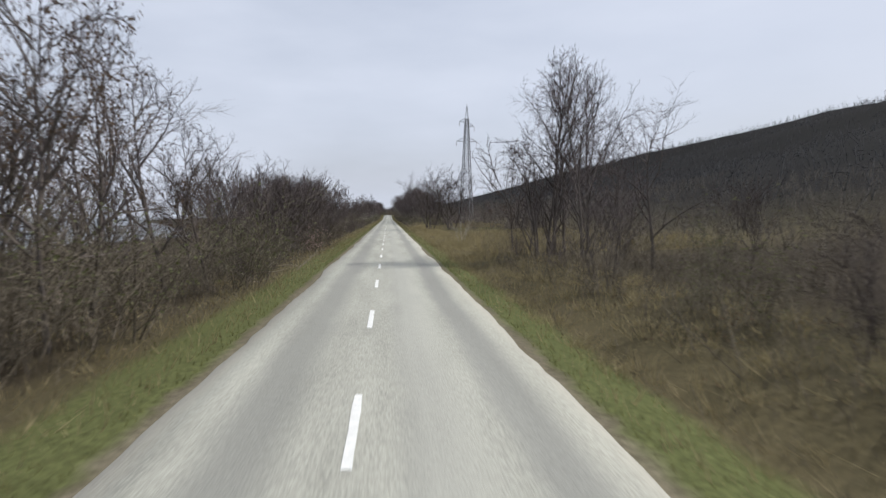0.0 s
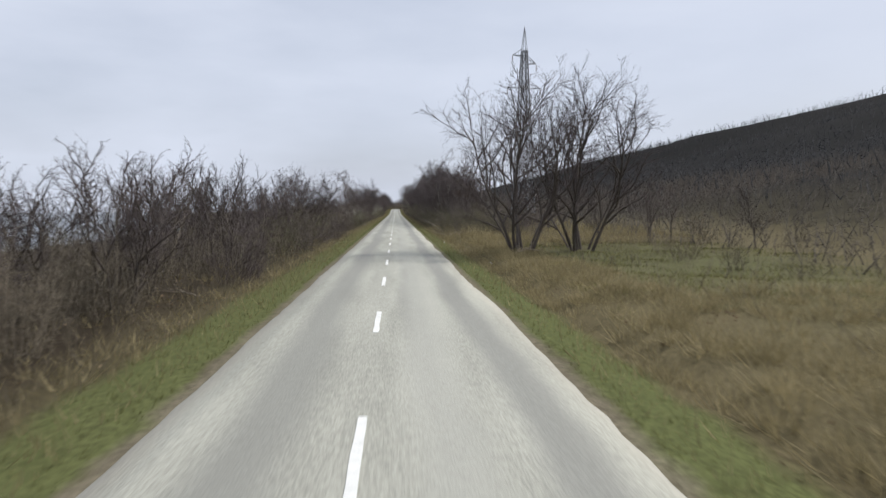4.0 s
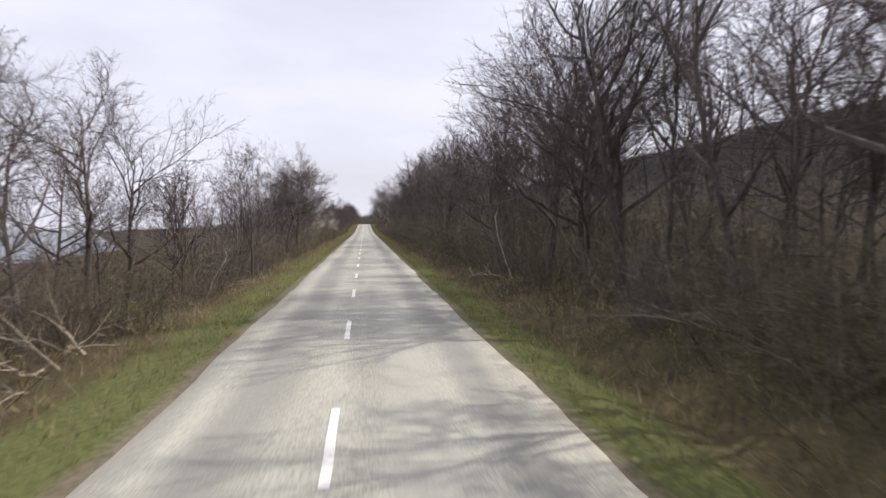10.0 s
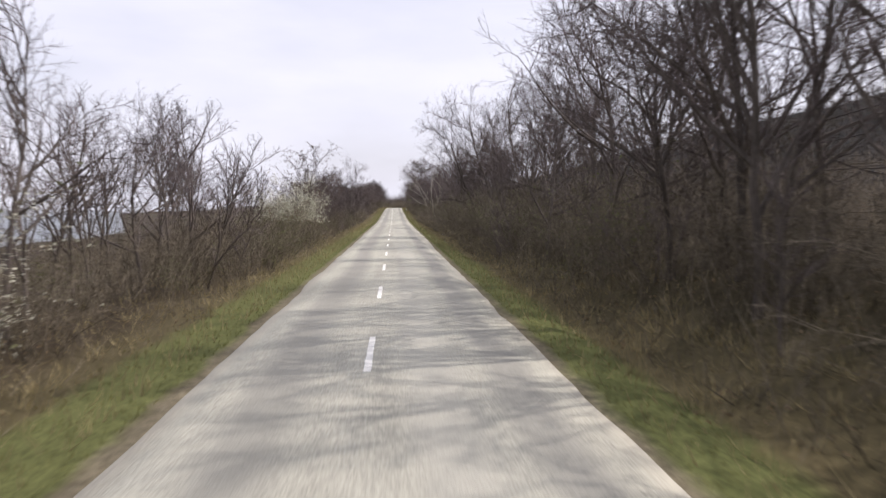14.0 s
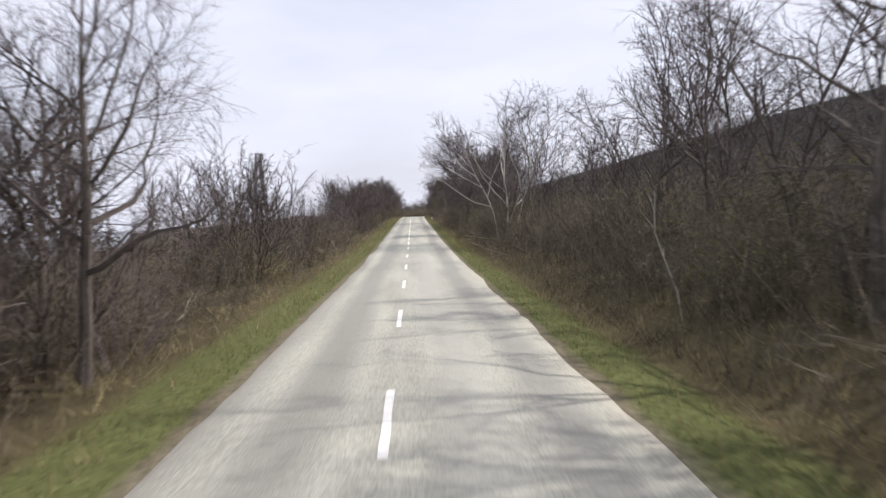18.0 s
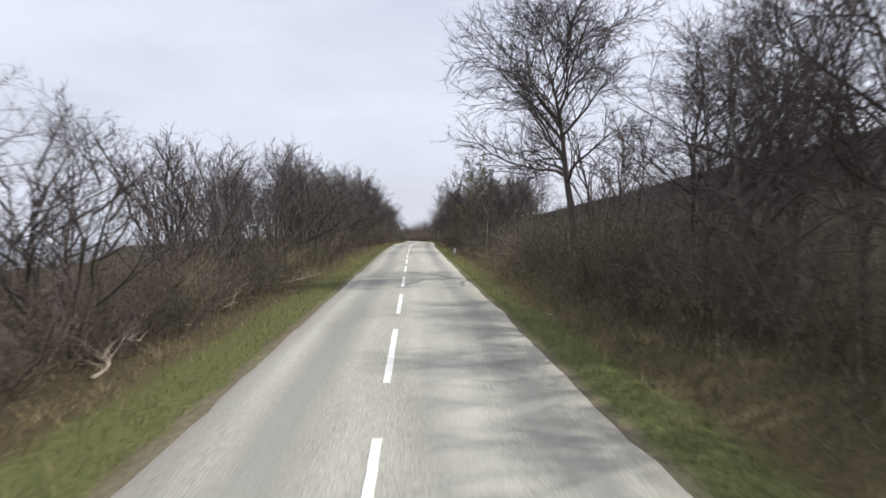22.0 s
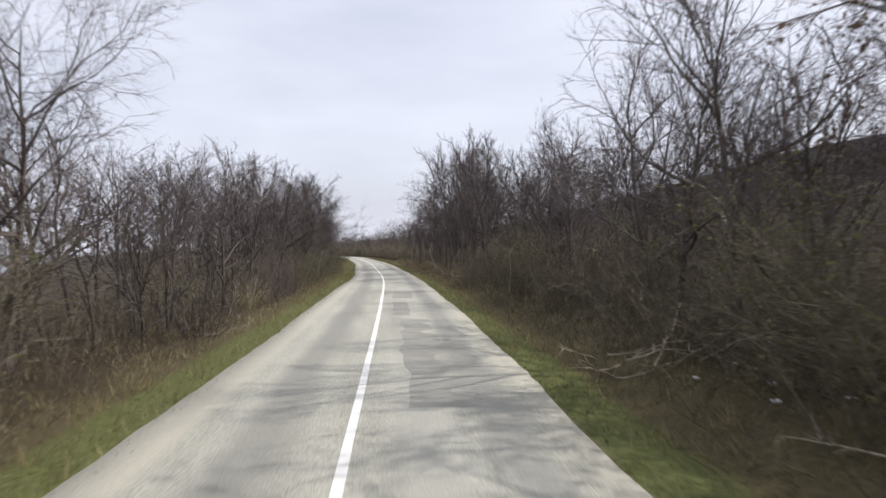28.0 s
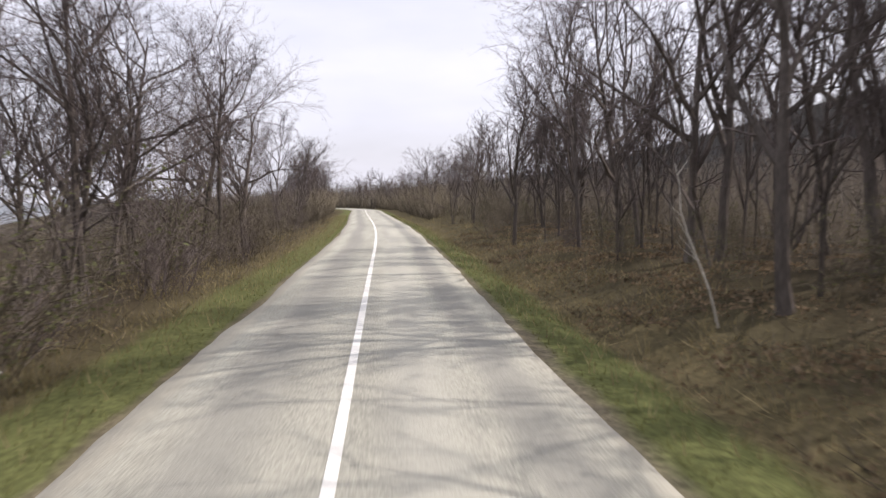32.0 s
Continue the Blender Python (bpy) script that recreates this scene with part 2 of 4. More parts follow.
M_DEADLEAF = material("withered_leaves", (0.07, 0.048, 0.03), (0.16, 0.11, 0.072), 2, 12, 0.85, 0, per_island=0.4)
M_LITTER = material("dry_fallen_leaves", (0.12, 0.085, 0.05), (0.34, 0.26, 0.17), 2, 12, 0.85, 0, per_island=0.45)
M_BLOSSOM = material("white_blossom", (0.55, 0.55, 0.42), (0.78, 0.78, 0.66), 3, 20, 0.8, 0, per_island=0.15)
M_PINK = material("pink_blossom", (0.50, 0.34, 0.32), (0.70, 0.55, 0.52), 3, 20, 0.8, 0, per_island=0.15)
M_GRASS = material("short_grass", (0.095, 0.1, 0.03), (0.23, 0.22, 0.09), 0.25, 10, 0.85, 0, per_island=0.4)
M_STRAW = material("dead_grass", (0.17, 0.145, 0.075), (0.40, 0.335, 0.185), 0.6, 10, 0.9, 0, per_island=0.35)
M_HILL = material("hill_wood", (0.036, 0.037, 0.039), (0.07, 0.07, 0.071), 0.05, 1.6, 0.95, 0, per_island=0.25)
M_FARWOOD = material("far_wood", (0.06, 0.053, 0.046), (0.125, 0.112, 0.096), 0.1, 1.5, 0.95, 0, per_island=0.35)
for m, amount in ((M_OLIVE, 0.5), (M_BLOSSOM, 0.4), (M_PINK, 0.4), (M_GRASS, 0.4), (M_STRAW, 0.35), (M_DEADLEAF, 0.35), (M_LITTER, 0.2)):
    thin(m, amount)
M_STEEL = material("galvanised_steel", (0.20, 0.20, 0.20), (0.34, 0.34, 0.34), 2, 30, 0.6, 0.1)
M_CERAMIC = material("insulator_glaze", (0.10, 0.06, 0.04), (0.16, 0.10, 0.07), 5, 30, 0.3, 0)
M_WHITE = material("white_paint_chipped", (0.60, 0.60, 0.57), (0.80, 0.80, 0.77), 5, 40, 0.7, 0.2)
M_DEADWOOD = material("bleached_dead_wood", (0.22, 0.18, 0.13), (0.50, 0.44, 0.35), 3, 30, 0.9, 0.4, per_object=0.3)
M_WATER = material("still_grey_water", (0.05, 0.07, 0.085), (0.075, 0.095, 0.11), 0.004, 0.6, 0.3, 0.04)
M_WATER.node_tree.nodes["Principled BSDF"].inputs["Specular IOR Level"].default_value = 0.5
M_CONCRETE = material("concrete", (0.28, 0.27, 0.25), (0.42, 0.41, 0.38), 3, 40, 0.9, 0.3)


LATS = [-1600, -700, -350, -240, -180, -140, -115, -95, -78, -62, -42, -31, -24, -19, -15, -12, -10, -8.5, -7.3, -6.4, -5.6, -4.9, -4.3, -3.7, -3.2, -2.75, -2.3,
        0, 2.9, 3.3, 3.7, 4.2, 4.8, 5.4, 6.1, 7.0, 8.0, 9.5, 11.5, 14, 17, 21, 26, 33, 42, 55, 75, 100, 130, 165, 205, 250, 300, 360, 440, 560, 800, 1600]
PROFILE_X = [-1600, -400, -200, -120, -70, -40, -15, -8, -6, -5, -3.5, -2.7, 3.2, 4.2, 5.2, 6.5, 9, 15, 30, 60, 120, 200, 300, 420, 800, 1600]
PROFILE_Z = [-60, -42, -30, -15, -4.6, -2.6, -0.9, -0.25, -0.4, -0.2, -0.07, -0.05, -0.05, -0.1, -0.4, -0.1, 0.5, 1.4, 3.0, 6.5, 20, 46, 70, 80, 60, 40]


def ground_z(s, lat):
    s, lat = np.asarray(s, float), np.asarray(lat, float)
    z = np.interp(lat, PROFILE_X, PROFILE_Z)
    # the bank beside the road is low along the meadow and high along the woods
    bank = np.interp(s, [-50, 30, 60, 170, 230, 330, 400, 425, 465, 490, 520, 560, 620, 900], [0.5, 0.4, 0.1, 0.1, 0.9, 1.6, 1.5, 0.3, 0.4, 0.8, 1.3, 0.9, 0.7, 0.6])
    fade = np.clip((55 - lat) / 40, 0, 1)
    z = np.where(lat > 6, z * (fade * bank + 1 - fade), z)
    far = np.clip((np.abs(lat) - 5) / 60, 0, 1)
    bumps = 0.12 * np.sin(s * 0.9 + lat * 1.3) * np.sin(lat * 0.8 - s * 0.37) + 0.1 * np.sin(s * 0.21 + lat * 0.4)
    z = z + np.clip((np.abs(lat) - 4) / 3, 0, 1) * bumps
    hill = 6 * np.sin(s * 0.011 + 1.0) * np.sin(lat * 0.012 + 0.4) + 3.0 * np.sin(s * 0.031 + lat * 0.02)
    ridge = np.interp(s, [-400, 500, 700, 850, 1000, 1130, 1260, 1400, 1700], [1.1, 1.12, 1.12, 0.84, 0.4, 0.26, 0.2, 0.12, 0.05])
    z = np.where(lat > 40, np.minimum(z, 3.0 + (z - 3.0) * ridge), z)
    return z + ridge * np.clip((lat - 80) / 150, 0, 1) * hill + far * 0.3 * np.sin(s * 0.05) + road_z(s)


# ---- mesh helpers ----
def mesh(name, verts, faces, mat, smooth=False):
    me = bpy.data.meshes.new(name)
    me.from_pydata([tuple(v) for v in verts], [], faces)
    me.materials.append(mat)
    if smooth:
        me.polygons.foreach_set("use_smooth", [True] * len(me.polygons))
    return me


def tri_mesh(name, verts, tris, mat):
    """A large mesh of triangles from arrays."""
    verts, tris = np.asarray(verts, np.float32), np.asarray(tris, np.int32)
    me = bpy.data.meshes.new(name)
    me.vertices.add(len(verts))
    me.vertices.foreach_set("co", verts.ravel())
    me.loops.add(tris.size)
    me.loops.foreach_set("vertex_index", tris.ravel())
    me.polygons.add(len(tris))
    me.polygons.foreach_set("loop_start", np.arange(0, tris.size, 3, dtype=np.int32))
    me.update(calc_edges=True)
    me.validate()
    me.materials.append(mat)
    return me


def from_bmesh(name, bm, mat):
    me = bpy.data.meshes.new(name)
    bm.to_mesh(me)
    bm.free()
    me.materials.append(mat)
    return me


def part(name, me, parent, label=""):
    ob = new(name, me)
    ob.parent = parent
    return tagged(ob, label) if label else ob


def thing(name, label, category, group="", kind="", me=None):
    return tagged(new(name, me), label, category, group, kind)


def spikes(base, tip, radius, seed=0):
    """Three-sided cones from base points to tips: arrays of verts and triangles."""
    base, tip, radius = np.asarray(base), np.asarray(tip), np.asarray(radius)
    n = len(base)
    d = tip - base
    d = d / (np.linalg.norm(d, axis=1, keepdims=True) + 1e-9)
    ref = np.where(np.abs(d[:, 2:3]) > 0.9, np.array([[1.0, 0, 0]]), np.array([[0, 0, 1.0]]))
    u = np.cross(d, ref)
    u /= np.linalg.norm(u, axis=1, keepdims=True)
    v = np.cross(d, u)
    rings = [base + radius[:, None] * (math.cos(a) * u + math.sin(a) * v) for a in (0, 2.0944, 4.18879)]
    verts = np.stack([*rings, tip], axis=1).reshape(-1, 3)
    k = np.arange(n)[:, None] * 4
    tris = np.concatenate([k + [0, 1, 3], k + [1, 2, 3], k + [2, 0, 3]], axis=0)
    return verts, tris


# ---- the ground, one sheet to the horizon ----
stations = np.concatenate([np.arange(-800, -60, 60), np.arange(-60, 860, 3.0), np.arange(860, 3000, 40)])
grid_s, grid_l = np.meshgrid(stations, LATS, indexing="ij")
gx, gy = road_at(grid_s.ravel(), grid_l.ravel())
gz = ground_z(grid_s.ravel(), grid_l.ravel())
rows_n, cols_n = grid_s.shape
quad = [(i * cols_n + j, (i + 1) * cols_n + j, (i + 1) * cols_n + j + 1, i * cols_n + j + 1) for i in range(rows_n - 1) for j in range(cols_n - 1)]
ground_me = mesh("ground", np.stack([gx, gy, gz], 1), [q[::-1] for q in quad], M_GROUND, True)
uv = ground_me.uv_layers.new(name="lane")
loop_v = np.empty(len(ground_me.loops), np.int32)
ground_me.loops.foreach_get("vertex_index", loop_v)
uv.data.foreach_set("uv", np.stack([grid_l.ravel()[loop_v], grid_s.ravel()[loop_v]], 1).ravel())
tagged(new("ground", ground_me), "rough verge and woodland floor, dead grass, leaf litter, painted hillside shade", "ground", kind="structure")

water_me = mesh("water", [(-4700, -1500, -24), (-60, -1500, -24), (-60, 4400, -24), (-4700, 4400, -24)], [(0, 1, 2, 3)], M_WATER)
tagged(new("water", water_me), "wide pale still water far below the road", "water", kind="structure")

# ---- the road ----
road_s = np.concatenate([np.arange(-60, 840, 0.75), np.arange(840, 1000, 4)])
def ragged(seed, amount):
    g = np.random.default_rng(seed)
    coarse = np.interp(road_s, np.arange(-60, 1010, 4.0), g.normal(0, amount, 268))
    return coarse + g.normal(0, amount * 0.35, len(road_s))
edge_l = np.interp(road_s, [560, 576, 630, 645], [-2.56, -3.2, -3.2, -2.7]) + ragged(1, 0.045)
edge_r = np.interp(road_s, [560, 580, 612, 640], [3.2, 3.5, 3.5, 3.2]) + ragged(2, 0.05)
cols = [edge_l - 0.06, edge_l, edge_l * 0.8, edge_l * 0.4, edge_l * 0, edge_r * 0.35, edge_r * 0.75, edge_r, edge_r + 0.06]
heights = [-0.12, -0.012, 0.01, 0.03, 0.04, 0.03, 0.01, -0.012, -0.12]
rv, ruv = [], []
for lat, h in zip(cols, heights):
    x, y = road_at(road_s, lat)
    rv.append(np.stack([x, y, h + road_z(road_s)], 1))
    ruv.append(np.stack([lat, road_s], 1))
n_r = len(road_s)
rv, ruv = np.concatenate(rv), np.concatenate(ruv)
faces = [(c * n_r + i, (c + 1) * n_r + i, (c + 1) * n_r + i + 1, c * n_r + i + 1) for c in range(len(cols) - 1) for i in range(n_r - 1)]
road_me = mesh("road", rv, faces, M_ROAD, True)
uv = road_me.uv_layers.new(name="lane")
loop_v = np.empty(len(road_me.loops), np.int32)
road_me.loops.foreach_get("vertex_index", loop_v)
uv.data.foreach_set("uv", ruv[loop_v].ravel())
road = tagged(new("road", road_me), "narrow pale worn asphalt country road with ragged edges", "road", kind="structure")


def strip(s_from, s_to, l_from, l_to, z, wobble, mat, name, step=1.0, seed=0, parent=road, label=""):
    """A thin slab lying on the road."""
    g = np.random.default_rng(seed)
    n = max(2, int((s_to - s_from) / step) + 1)
    ss = np.linspace(s_from, s_to, n)
    a = np.stack(road_at(ss, l_from + g.normal(0, wobble, n)), 1)
    b = np.stack(road_at(ss, l_to + g.normal(0, wobble, n)), 1)
    crown = lambda l: 0.04 - 0.05 * (abs(l) / 3.0) ** 1.7
    za, zb = crown(l_from) + z, crown(l_to) + z
    zs = road_z(ss)
    v = [(*p, h + d) for line, h in ((a, za), (b, zb), (a, za - 0.02), (b, zb - 0.02)) for p, d in zip(line, zs)]
    f = [(i, n + i, n + i + 1, i + 1) for i in range(n - 1)]
    f += [(2 * n + i, i, i + 1, 2 * n + i + 1) for i in range(n - 1)] + [(n + i, 3 * n + i, 3 * n + i + 1, n + i + 1) for i in range(n - 1)]
    f += [(0, 2 * n, 3 * n, n), (n - 1, 2 * n - 1, 4 * n - 1, 3 * n - 1)]
    return part(name, mesh(name, v, f, mat), parent, label)


for k in range(-3, 49):                       # short dashes, then the long ones, then the unbroken line
    strip(k * 9.0, k * 9.0 + 3.0, -0.06, 0.06, 0.008, 0.005, M_PAINT, "centre_dash", 0.4, seed=k + 50)
for k in range(12):
    strip(438 + k * 9.0, 444 + k * 9.0, -0.065, 0.065, 0.008, 0.005, M_PAINT, "centre_dash", 0.4, seed=k + 150)
strip(545.5, 840, -0.07, 0.07, 0.008, 0.003, M_PAINT, "centre_line", 2.0, 5, label="unbroken white centre line")
for s_a, s_b, l_a, l_b in ((593.5, 608, 0.85, 2.1), (609.5, 616, 0.6, 1.3), (619, 624, 0.6, 1.7)):
    strip(s_a, s_b, l_a, l_b, 0.004, 0.05, M_PATCH, "asphalt_patch", 0.8, int(s_a), label="darker asphalt repair patch")


# ---- plants: branches grown as tapered tubes ----
class Wood:
    """Gathers tubes, spikes and leaves into one mesh."""
    def __init__(self):
        self.v, self.f = [], []

    def tube(self, pts, radii, sides):
        rings = []
        for i, p in enumerate(pts):
            d = (pts[min(i + 1, len(pts) - 1)] - pts[max(i - 1, 0)]).normalized()
            u = d.orthogonal().normalized()
            w = d.cross(u)
            last = i == len(pts) - 1 and radii[i] < 0.004
            start = len(self.v)
            if last:
                self.v.append(p)
                rings.append([start] * sides)
            else:
                for k in range(sides):
                    a = 2 * math.pi * k / sides
                    self.v.append(p + radii[i] * (math.cos(a) * u + math.sin(a) * w))
                rings.append(list(range(start, start + sides)))
        for a, b in zip(rings, rings[1:]):
            for k in range(sides):
                j = (k + 1) % sides
                if b[0] == b[-1] and sides > 1 and b[0] == b[1]:
                    self.f.append((a[k], a[j], b[0]))
                else:
                    self.f.append((a[k], a[j], b[j], b[k]))

    def needle(self, p, tip, radius):
        """A fine twig: a three-sided point."""
        d = tip - p
        u = d.orthogonal().normalized() * radius
        w = d.cross(u).normalized() * (radius * 0.87)
        i = len(self.v)
        self.v += [p + u, p - u * 0.5 + w, p - u * 0.5 - w, tip]
        self.f += [(i, i + 1, i + 3), (i + 1, i + 2, i + 3), (i + 2, i, i + 3)]

    def leaf(self, p, d, size, r):
        side = d.cross(Vector((r.uniform(-1, 1), r.uniform(-1, 1), r.uniform(-1, 1)))).normalized() * size * 0.35
        i = len(self.v)
        bend = Vector((0, 0, -size * 0.15))
        self.v += [p, p + d * size * 0.5 + side, p + d * size + bend, p + d * size * 0.5 - side]
        self.f += [(i, i + 1, i + 2), (i, i + 2, i + 3)]

    def fit(self, k):
        self.v = [v * k for v in self.v]

    def mesh(self, name, mat):
        return mesh(name, self.v, self.f, mat)


def sway(r, d, amount):
    return (d + Vector((r.gauss(0, amount), r.gauss(0, amount), r.gauss(0, amount)))).normalized()


def limb(r, start, d, length, radius, end_radius, steps, wander, lift):
    """A wandering line of points and its radii."""
    pts, radii = [start], [radius]
    p = start
    for i in range(steps):
        d = sway(r, d, wander)
        d = (d + Vector((0, 0, lift))).normalized()
        p = p + d * (length / steps)
        pts.append(p)
        radii.append(radius + (end_radius - radius) * (i + 1) / steps)
    return pts, radii


def along(pts, t):
    k = t * (len(pts) - 1)
    i = min(int(k), len(pts) - 2)
    return pts[i].lerp(pts[i + 1], k - i), (pts[i + 1] - pts[i]).normalized()


def outward(r, d, angle):
    """A direction that leaves d at about that angle, to a random side."""
    u = d.orthogonal().normalized()
    u.rotate(Matrix.Rotation(r.uniform(0, 2 * math.pi), 3, d))
    a = radians(angle + r.gauss(0, 9))
    return (d * math.cos(a) + u * math.sin(a)).normalized()


def tree_meshes(seed, height=10.0, stems=1, fork=0.3, spread=50, limbs=7, branches=6, shoots=6, twigs=4, girth=0.16, lean=0.06, lift=0.05,
                crown_ratio=0.45, wander=0.12, leaves=0, leaf_size=0.12, shoot=0.5, more=2, apart=0.4, splay=0.0, dome=0.5, fine=1.0):
    """A bare tree of about that height: its stems one by one, the limbs and twigs of its crown, and leaves where it keeps some.
    splay: how far several stems fan out; dome: 0 for a crown that narrows upwards, 1 for a round one; fine: thickness of its twigs."""
    r = random.Random(seed)
    trunks, boughs, crown, leafage = [], Wood(), Wood(), Wood()
    for k in range(stems):
        if stems > 1:
            a = 2 * math.pi * (k + r.random()) / stems
            out = Vector((math.cos(a), math.sin(a), 0)) * math.sqrt(r.random())
            foot = out * apart + Vector((0, 0, -0.4))
            d = (Vector((r.gauss(0, lean + 0.12), r.gauss(0, lean + 0.12), 1)) + out * splay).normalized()
        else:
            foot, d = Vector((0, 0, -0.4)), Vector((r.gauss(0, lean), r.gauss(0, lean), 1)).normalized()
        hk = height * r.uniform(0.8, 1.0) * (0.9 if stems > 1 else 1)
        g = girth * (r.uniform(0.5, 0.85) if stems > 1 else 1)
        pts, rad = limb(r, foot, d, hk * 0.86, g, g * 0.1, 10, min(wander * 0.35, 0.06), 0.035)
        rad[0] *= 1.5
        trunk = Wood()
        trunk.tube(pts, rad, 7)
        trunks.append(trunk)
        for a in range(limbs):
            u = (a + r.random() * 0.8) / limbs
            t = fork + (0.98 - fork) * u
            p, dd = along(pts, min(t, 0.98))
            shape = (1 - dome) * (1.15 - 0.75 * u) + dome * (0.42 + 0.72 * math.sqrt(max(0.0, 1 - ((u - 0.36) / 0.64) ** 2)))
            length = hk * crown_ratio * shape * r.uniform(0.75, 1.15)
            lp, lr = limb(r, p, outward(r, dd, spread * (1 - 0.25 * u)), length, g * (1 - t) * 0.6 + 0.022, 0.009, 8, wander * 0.62, lift * 0.62)
            boughs.tube(lp, lr, 4)
            for b in range(branches):
                tb = 0.16 + 0.84 * (b + r.random()) / branches
                q, db = along(lp, min(tb, 0.99))
                bl = length * 0.58 * (1.15 - 0.6 * tb) * r.uniform(0.65, 1.2)
                bp, br = limb(r, q, outward(r, db, 42), bl, 0.0155 * (1.3 - 0.6 * tb) * fine, 0.005 * fine, 4, wander * 0.8, lift * 0.7)
                crown.tube(bp, br, 3)
                for c in range(shoots):
                    tc = 0.08 + 0.92 * (c + r.random()) / shoots
                    q2, dc = along(bp, min(tc, 0.99))
                    sl = bl * shoot * r.uniform(0.55, 1.25)
                    way = outward(r, dc, 40)
                    mid = q2 + way * sl * 0.5
                    tip2 = mid + (sway(r, way, 0.2) + Vector((0, 0, lift))).normalized() * sl * 0.5
                    crown.tube([q2, mid, tip2], [0.0068 * fine, 0.0046 * fine, 0.0], 3)
                    for e in range(twigs):
                        q3 = q2.lerp(mid, r.uniform(0.2, 1.0)) if r.random() < 0.45 else mid.lerp(tip2, r.uniform(0.0, 0.9))
                        tip = q3 + outward(r, way, 36) * sl * r.uniform(0.3, 0.75)
                        crown.needle(q3, tip, 0.0047 * fine)
                        if leaves and r.random() < leaves:
                            for _ in range(more):
                                leafage.leaf(q3.lerp(tip, r.random()), Vector((r.uniform(-1, 1), r.uniform(-1, 1), -1 if more < 4 else r.uniform(-1, 0.6))).normalized(), leaf_size * r.uniform(0.7, 1.3), r)
    k = height / max(v.z for v in crown.v)
    for wood in (*trunks, boughs, crown, leafage):
        wood.fit(k)
    return trunks, boughs, crown, leafage


def shrub_meshes(seed, height=3.5, stems=14, side=9, fork=2, arch=0.10, spread=0.45, leaves=0.0, leaf_size=0.05, base=0.7, leaf_from=0.0):
    r = random.Random(seed)
    main, wood, leafage = [], Wood(), Wood()
    for k in range(stems):
        a = r.uniform(0, 2 * math.pi)
        foot = Vector((math.cos(a), math.sin(a), 0)) * base * math.sqrt(r.random()) + Vector((0, 0, -0.25))
        d = Vector((math.cos(a) * spread * r.random() + r.gauss(0, 0.12), math.sin(a) * spread * r.random() + r.gauss(0, 0.12), 1)).normalized()
        length = height * r.uniform(0.55, 1.1)
        pts, rad = limb(r, foot, d, length, 0.017 if k > 2 else 0.026, 0.0, 5, 0.12, -arch * r.random())
        if k < 3:
            main.append(Wood())
        (main[k] if k < 3 else wood).tube(pts, rad, 3 if k > 2 else 5)
        for b in range(side):
            q, db = along(pts, r.uniform(0.15, 0.98))
            sl = length * r.uniform(0.16, 0.38)
            tip1 = q + outward(r, db, 42) * sl
            wood.needle(q, tip1, 0.008)
            for c in range(fork):
                q2 = q.lerp(tip1, r.uniform(0.15, 0.9))
                tip = q2 + outward(r, (tip1 - q).normalized(), 40) * sl * r.uniform(0.35, 0.75)
                wood.needle(q2, tip, 0.0058)
                n = int(leaves) + (r.random() < leaves % 1) if q2.z > leaf_from * height else 0
                for _ in range(n):
                    leafage.leaf(q2.lerp(tip, r.random()) + Vector((r.gauss(0, .04), r.gauss(0, .04), r.gauss(0, .04))),
                                 Vector((r.gauss(0, 1), r.gauss(0, 1), r.gauss(0, 1))).normalized(), leaf_size * r.uniform(0.6, 1.4), r)
    k = height / max(v.z for v in wood.v)
    for one in (*main, wood, leafage):
        one.fit(k)
    return main, wood, leafage


KINDS = {}


def tree_kind(key, n, name, label, category, bark=M_BARK, twig=M_TWIG, leaf=M_DEADLEAF, **how):
    made = []
    for i in range(n):
        trunks, boughs, crown, leafage = tree_meshes(hash_of(key) + i, **how)
        ob = thing(name, label, category, group=name + "s along the road")
        for trunk in trunks:
            part("trunk" if len(trunks) == 1 else "stem", trunk.mesh("trunk", bark), ob)
        n = len(crown.f)
        k = len(crown.v)
        crown.v += boughs.v
        crown.f += [tuple(j + k for j in f) for f in boughs.f]
        me = crown.mesh("crown", twig)
        me.materials.append(bark)
        me.polygons.foreach_set("material_index", [0] * n + [1] * (len(crown.f) - n))
        part("crown", me, ob)
        if leafage.f:
            part("leaves", leafage.mesh("leaves", leaf), ob, "withered hanging leaves and pods" if leaf is M_DEADLEAF else "dark ivy leaves")
        made.append(ob)
    KINDS[key] = made, how.get("height", 10.0)


def shrub_kind(key, n, name, label, wood=M_BRUSH, leaf=M_OLIVE, leaf_name="leaves", leaf_label="", whole=0, **how):
    made = []
    for i in range(n):
        main, stems, leafage = shrub_meshes(hash_of(key) + i, **how)
        ob = thing(name, label, "shrub", group=name + "s along the road")
        for i, one in enumerate(main):
            if i < whole:                 # never seen close: stems and twigs in one
                k = len(stems.v)
                stems.v += one.v
                stems.f += [tuple(j + k for j in f) for f in one.f]
            else:
                part("stem", one.mesh("stem", wood), ob)
        part("crown", stems.mesh("crown", wood), ob)
        if leafage.f:
            part(leaf_name, leafage.mesh(leaf_name, leaf), ob, leaf_label)
        made.append(ob)
    KINDS[key] = made, how.get("height", 3.5)


def hash_of(key):
    return sum(ord(c) * (i + 3) for i, c in enumerate(key)) * 7


placer = random.Random(11)


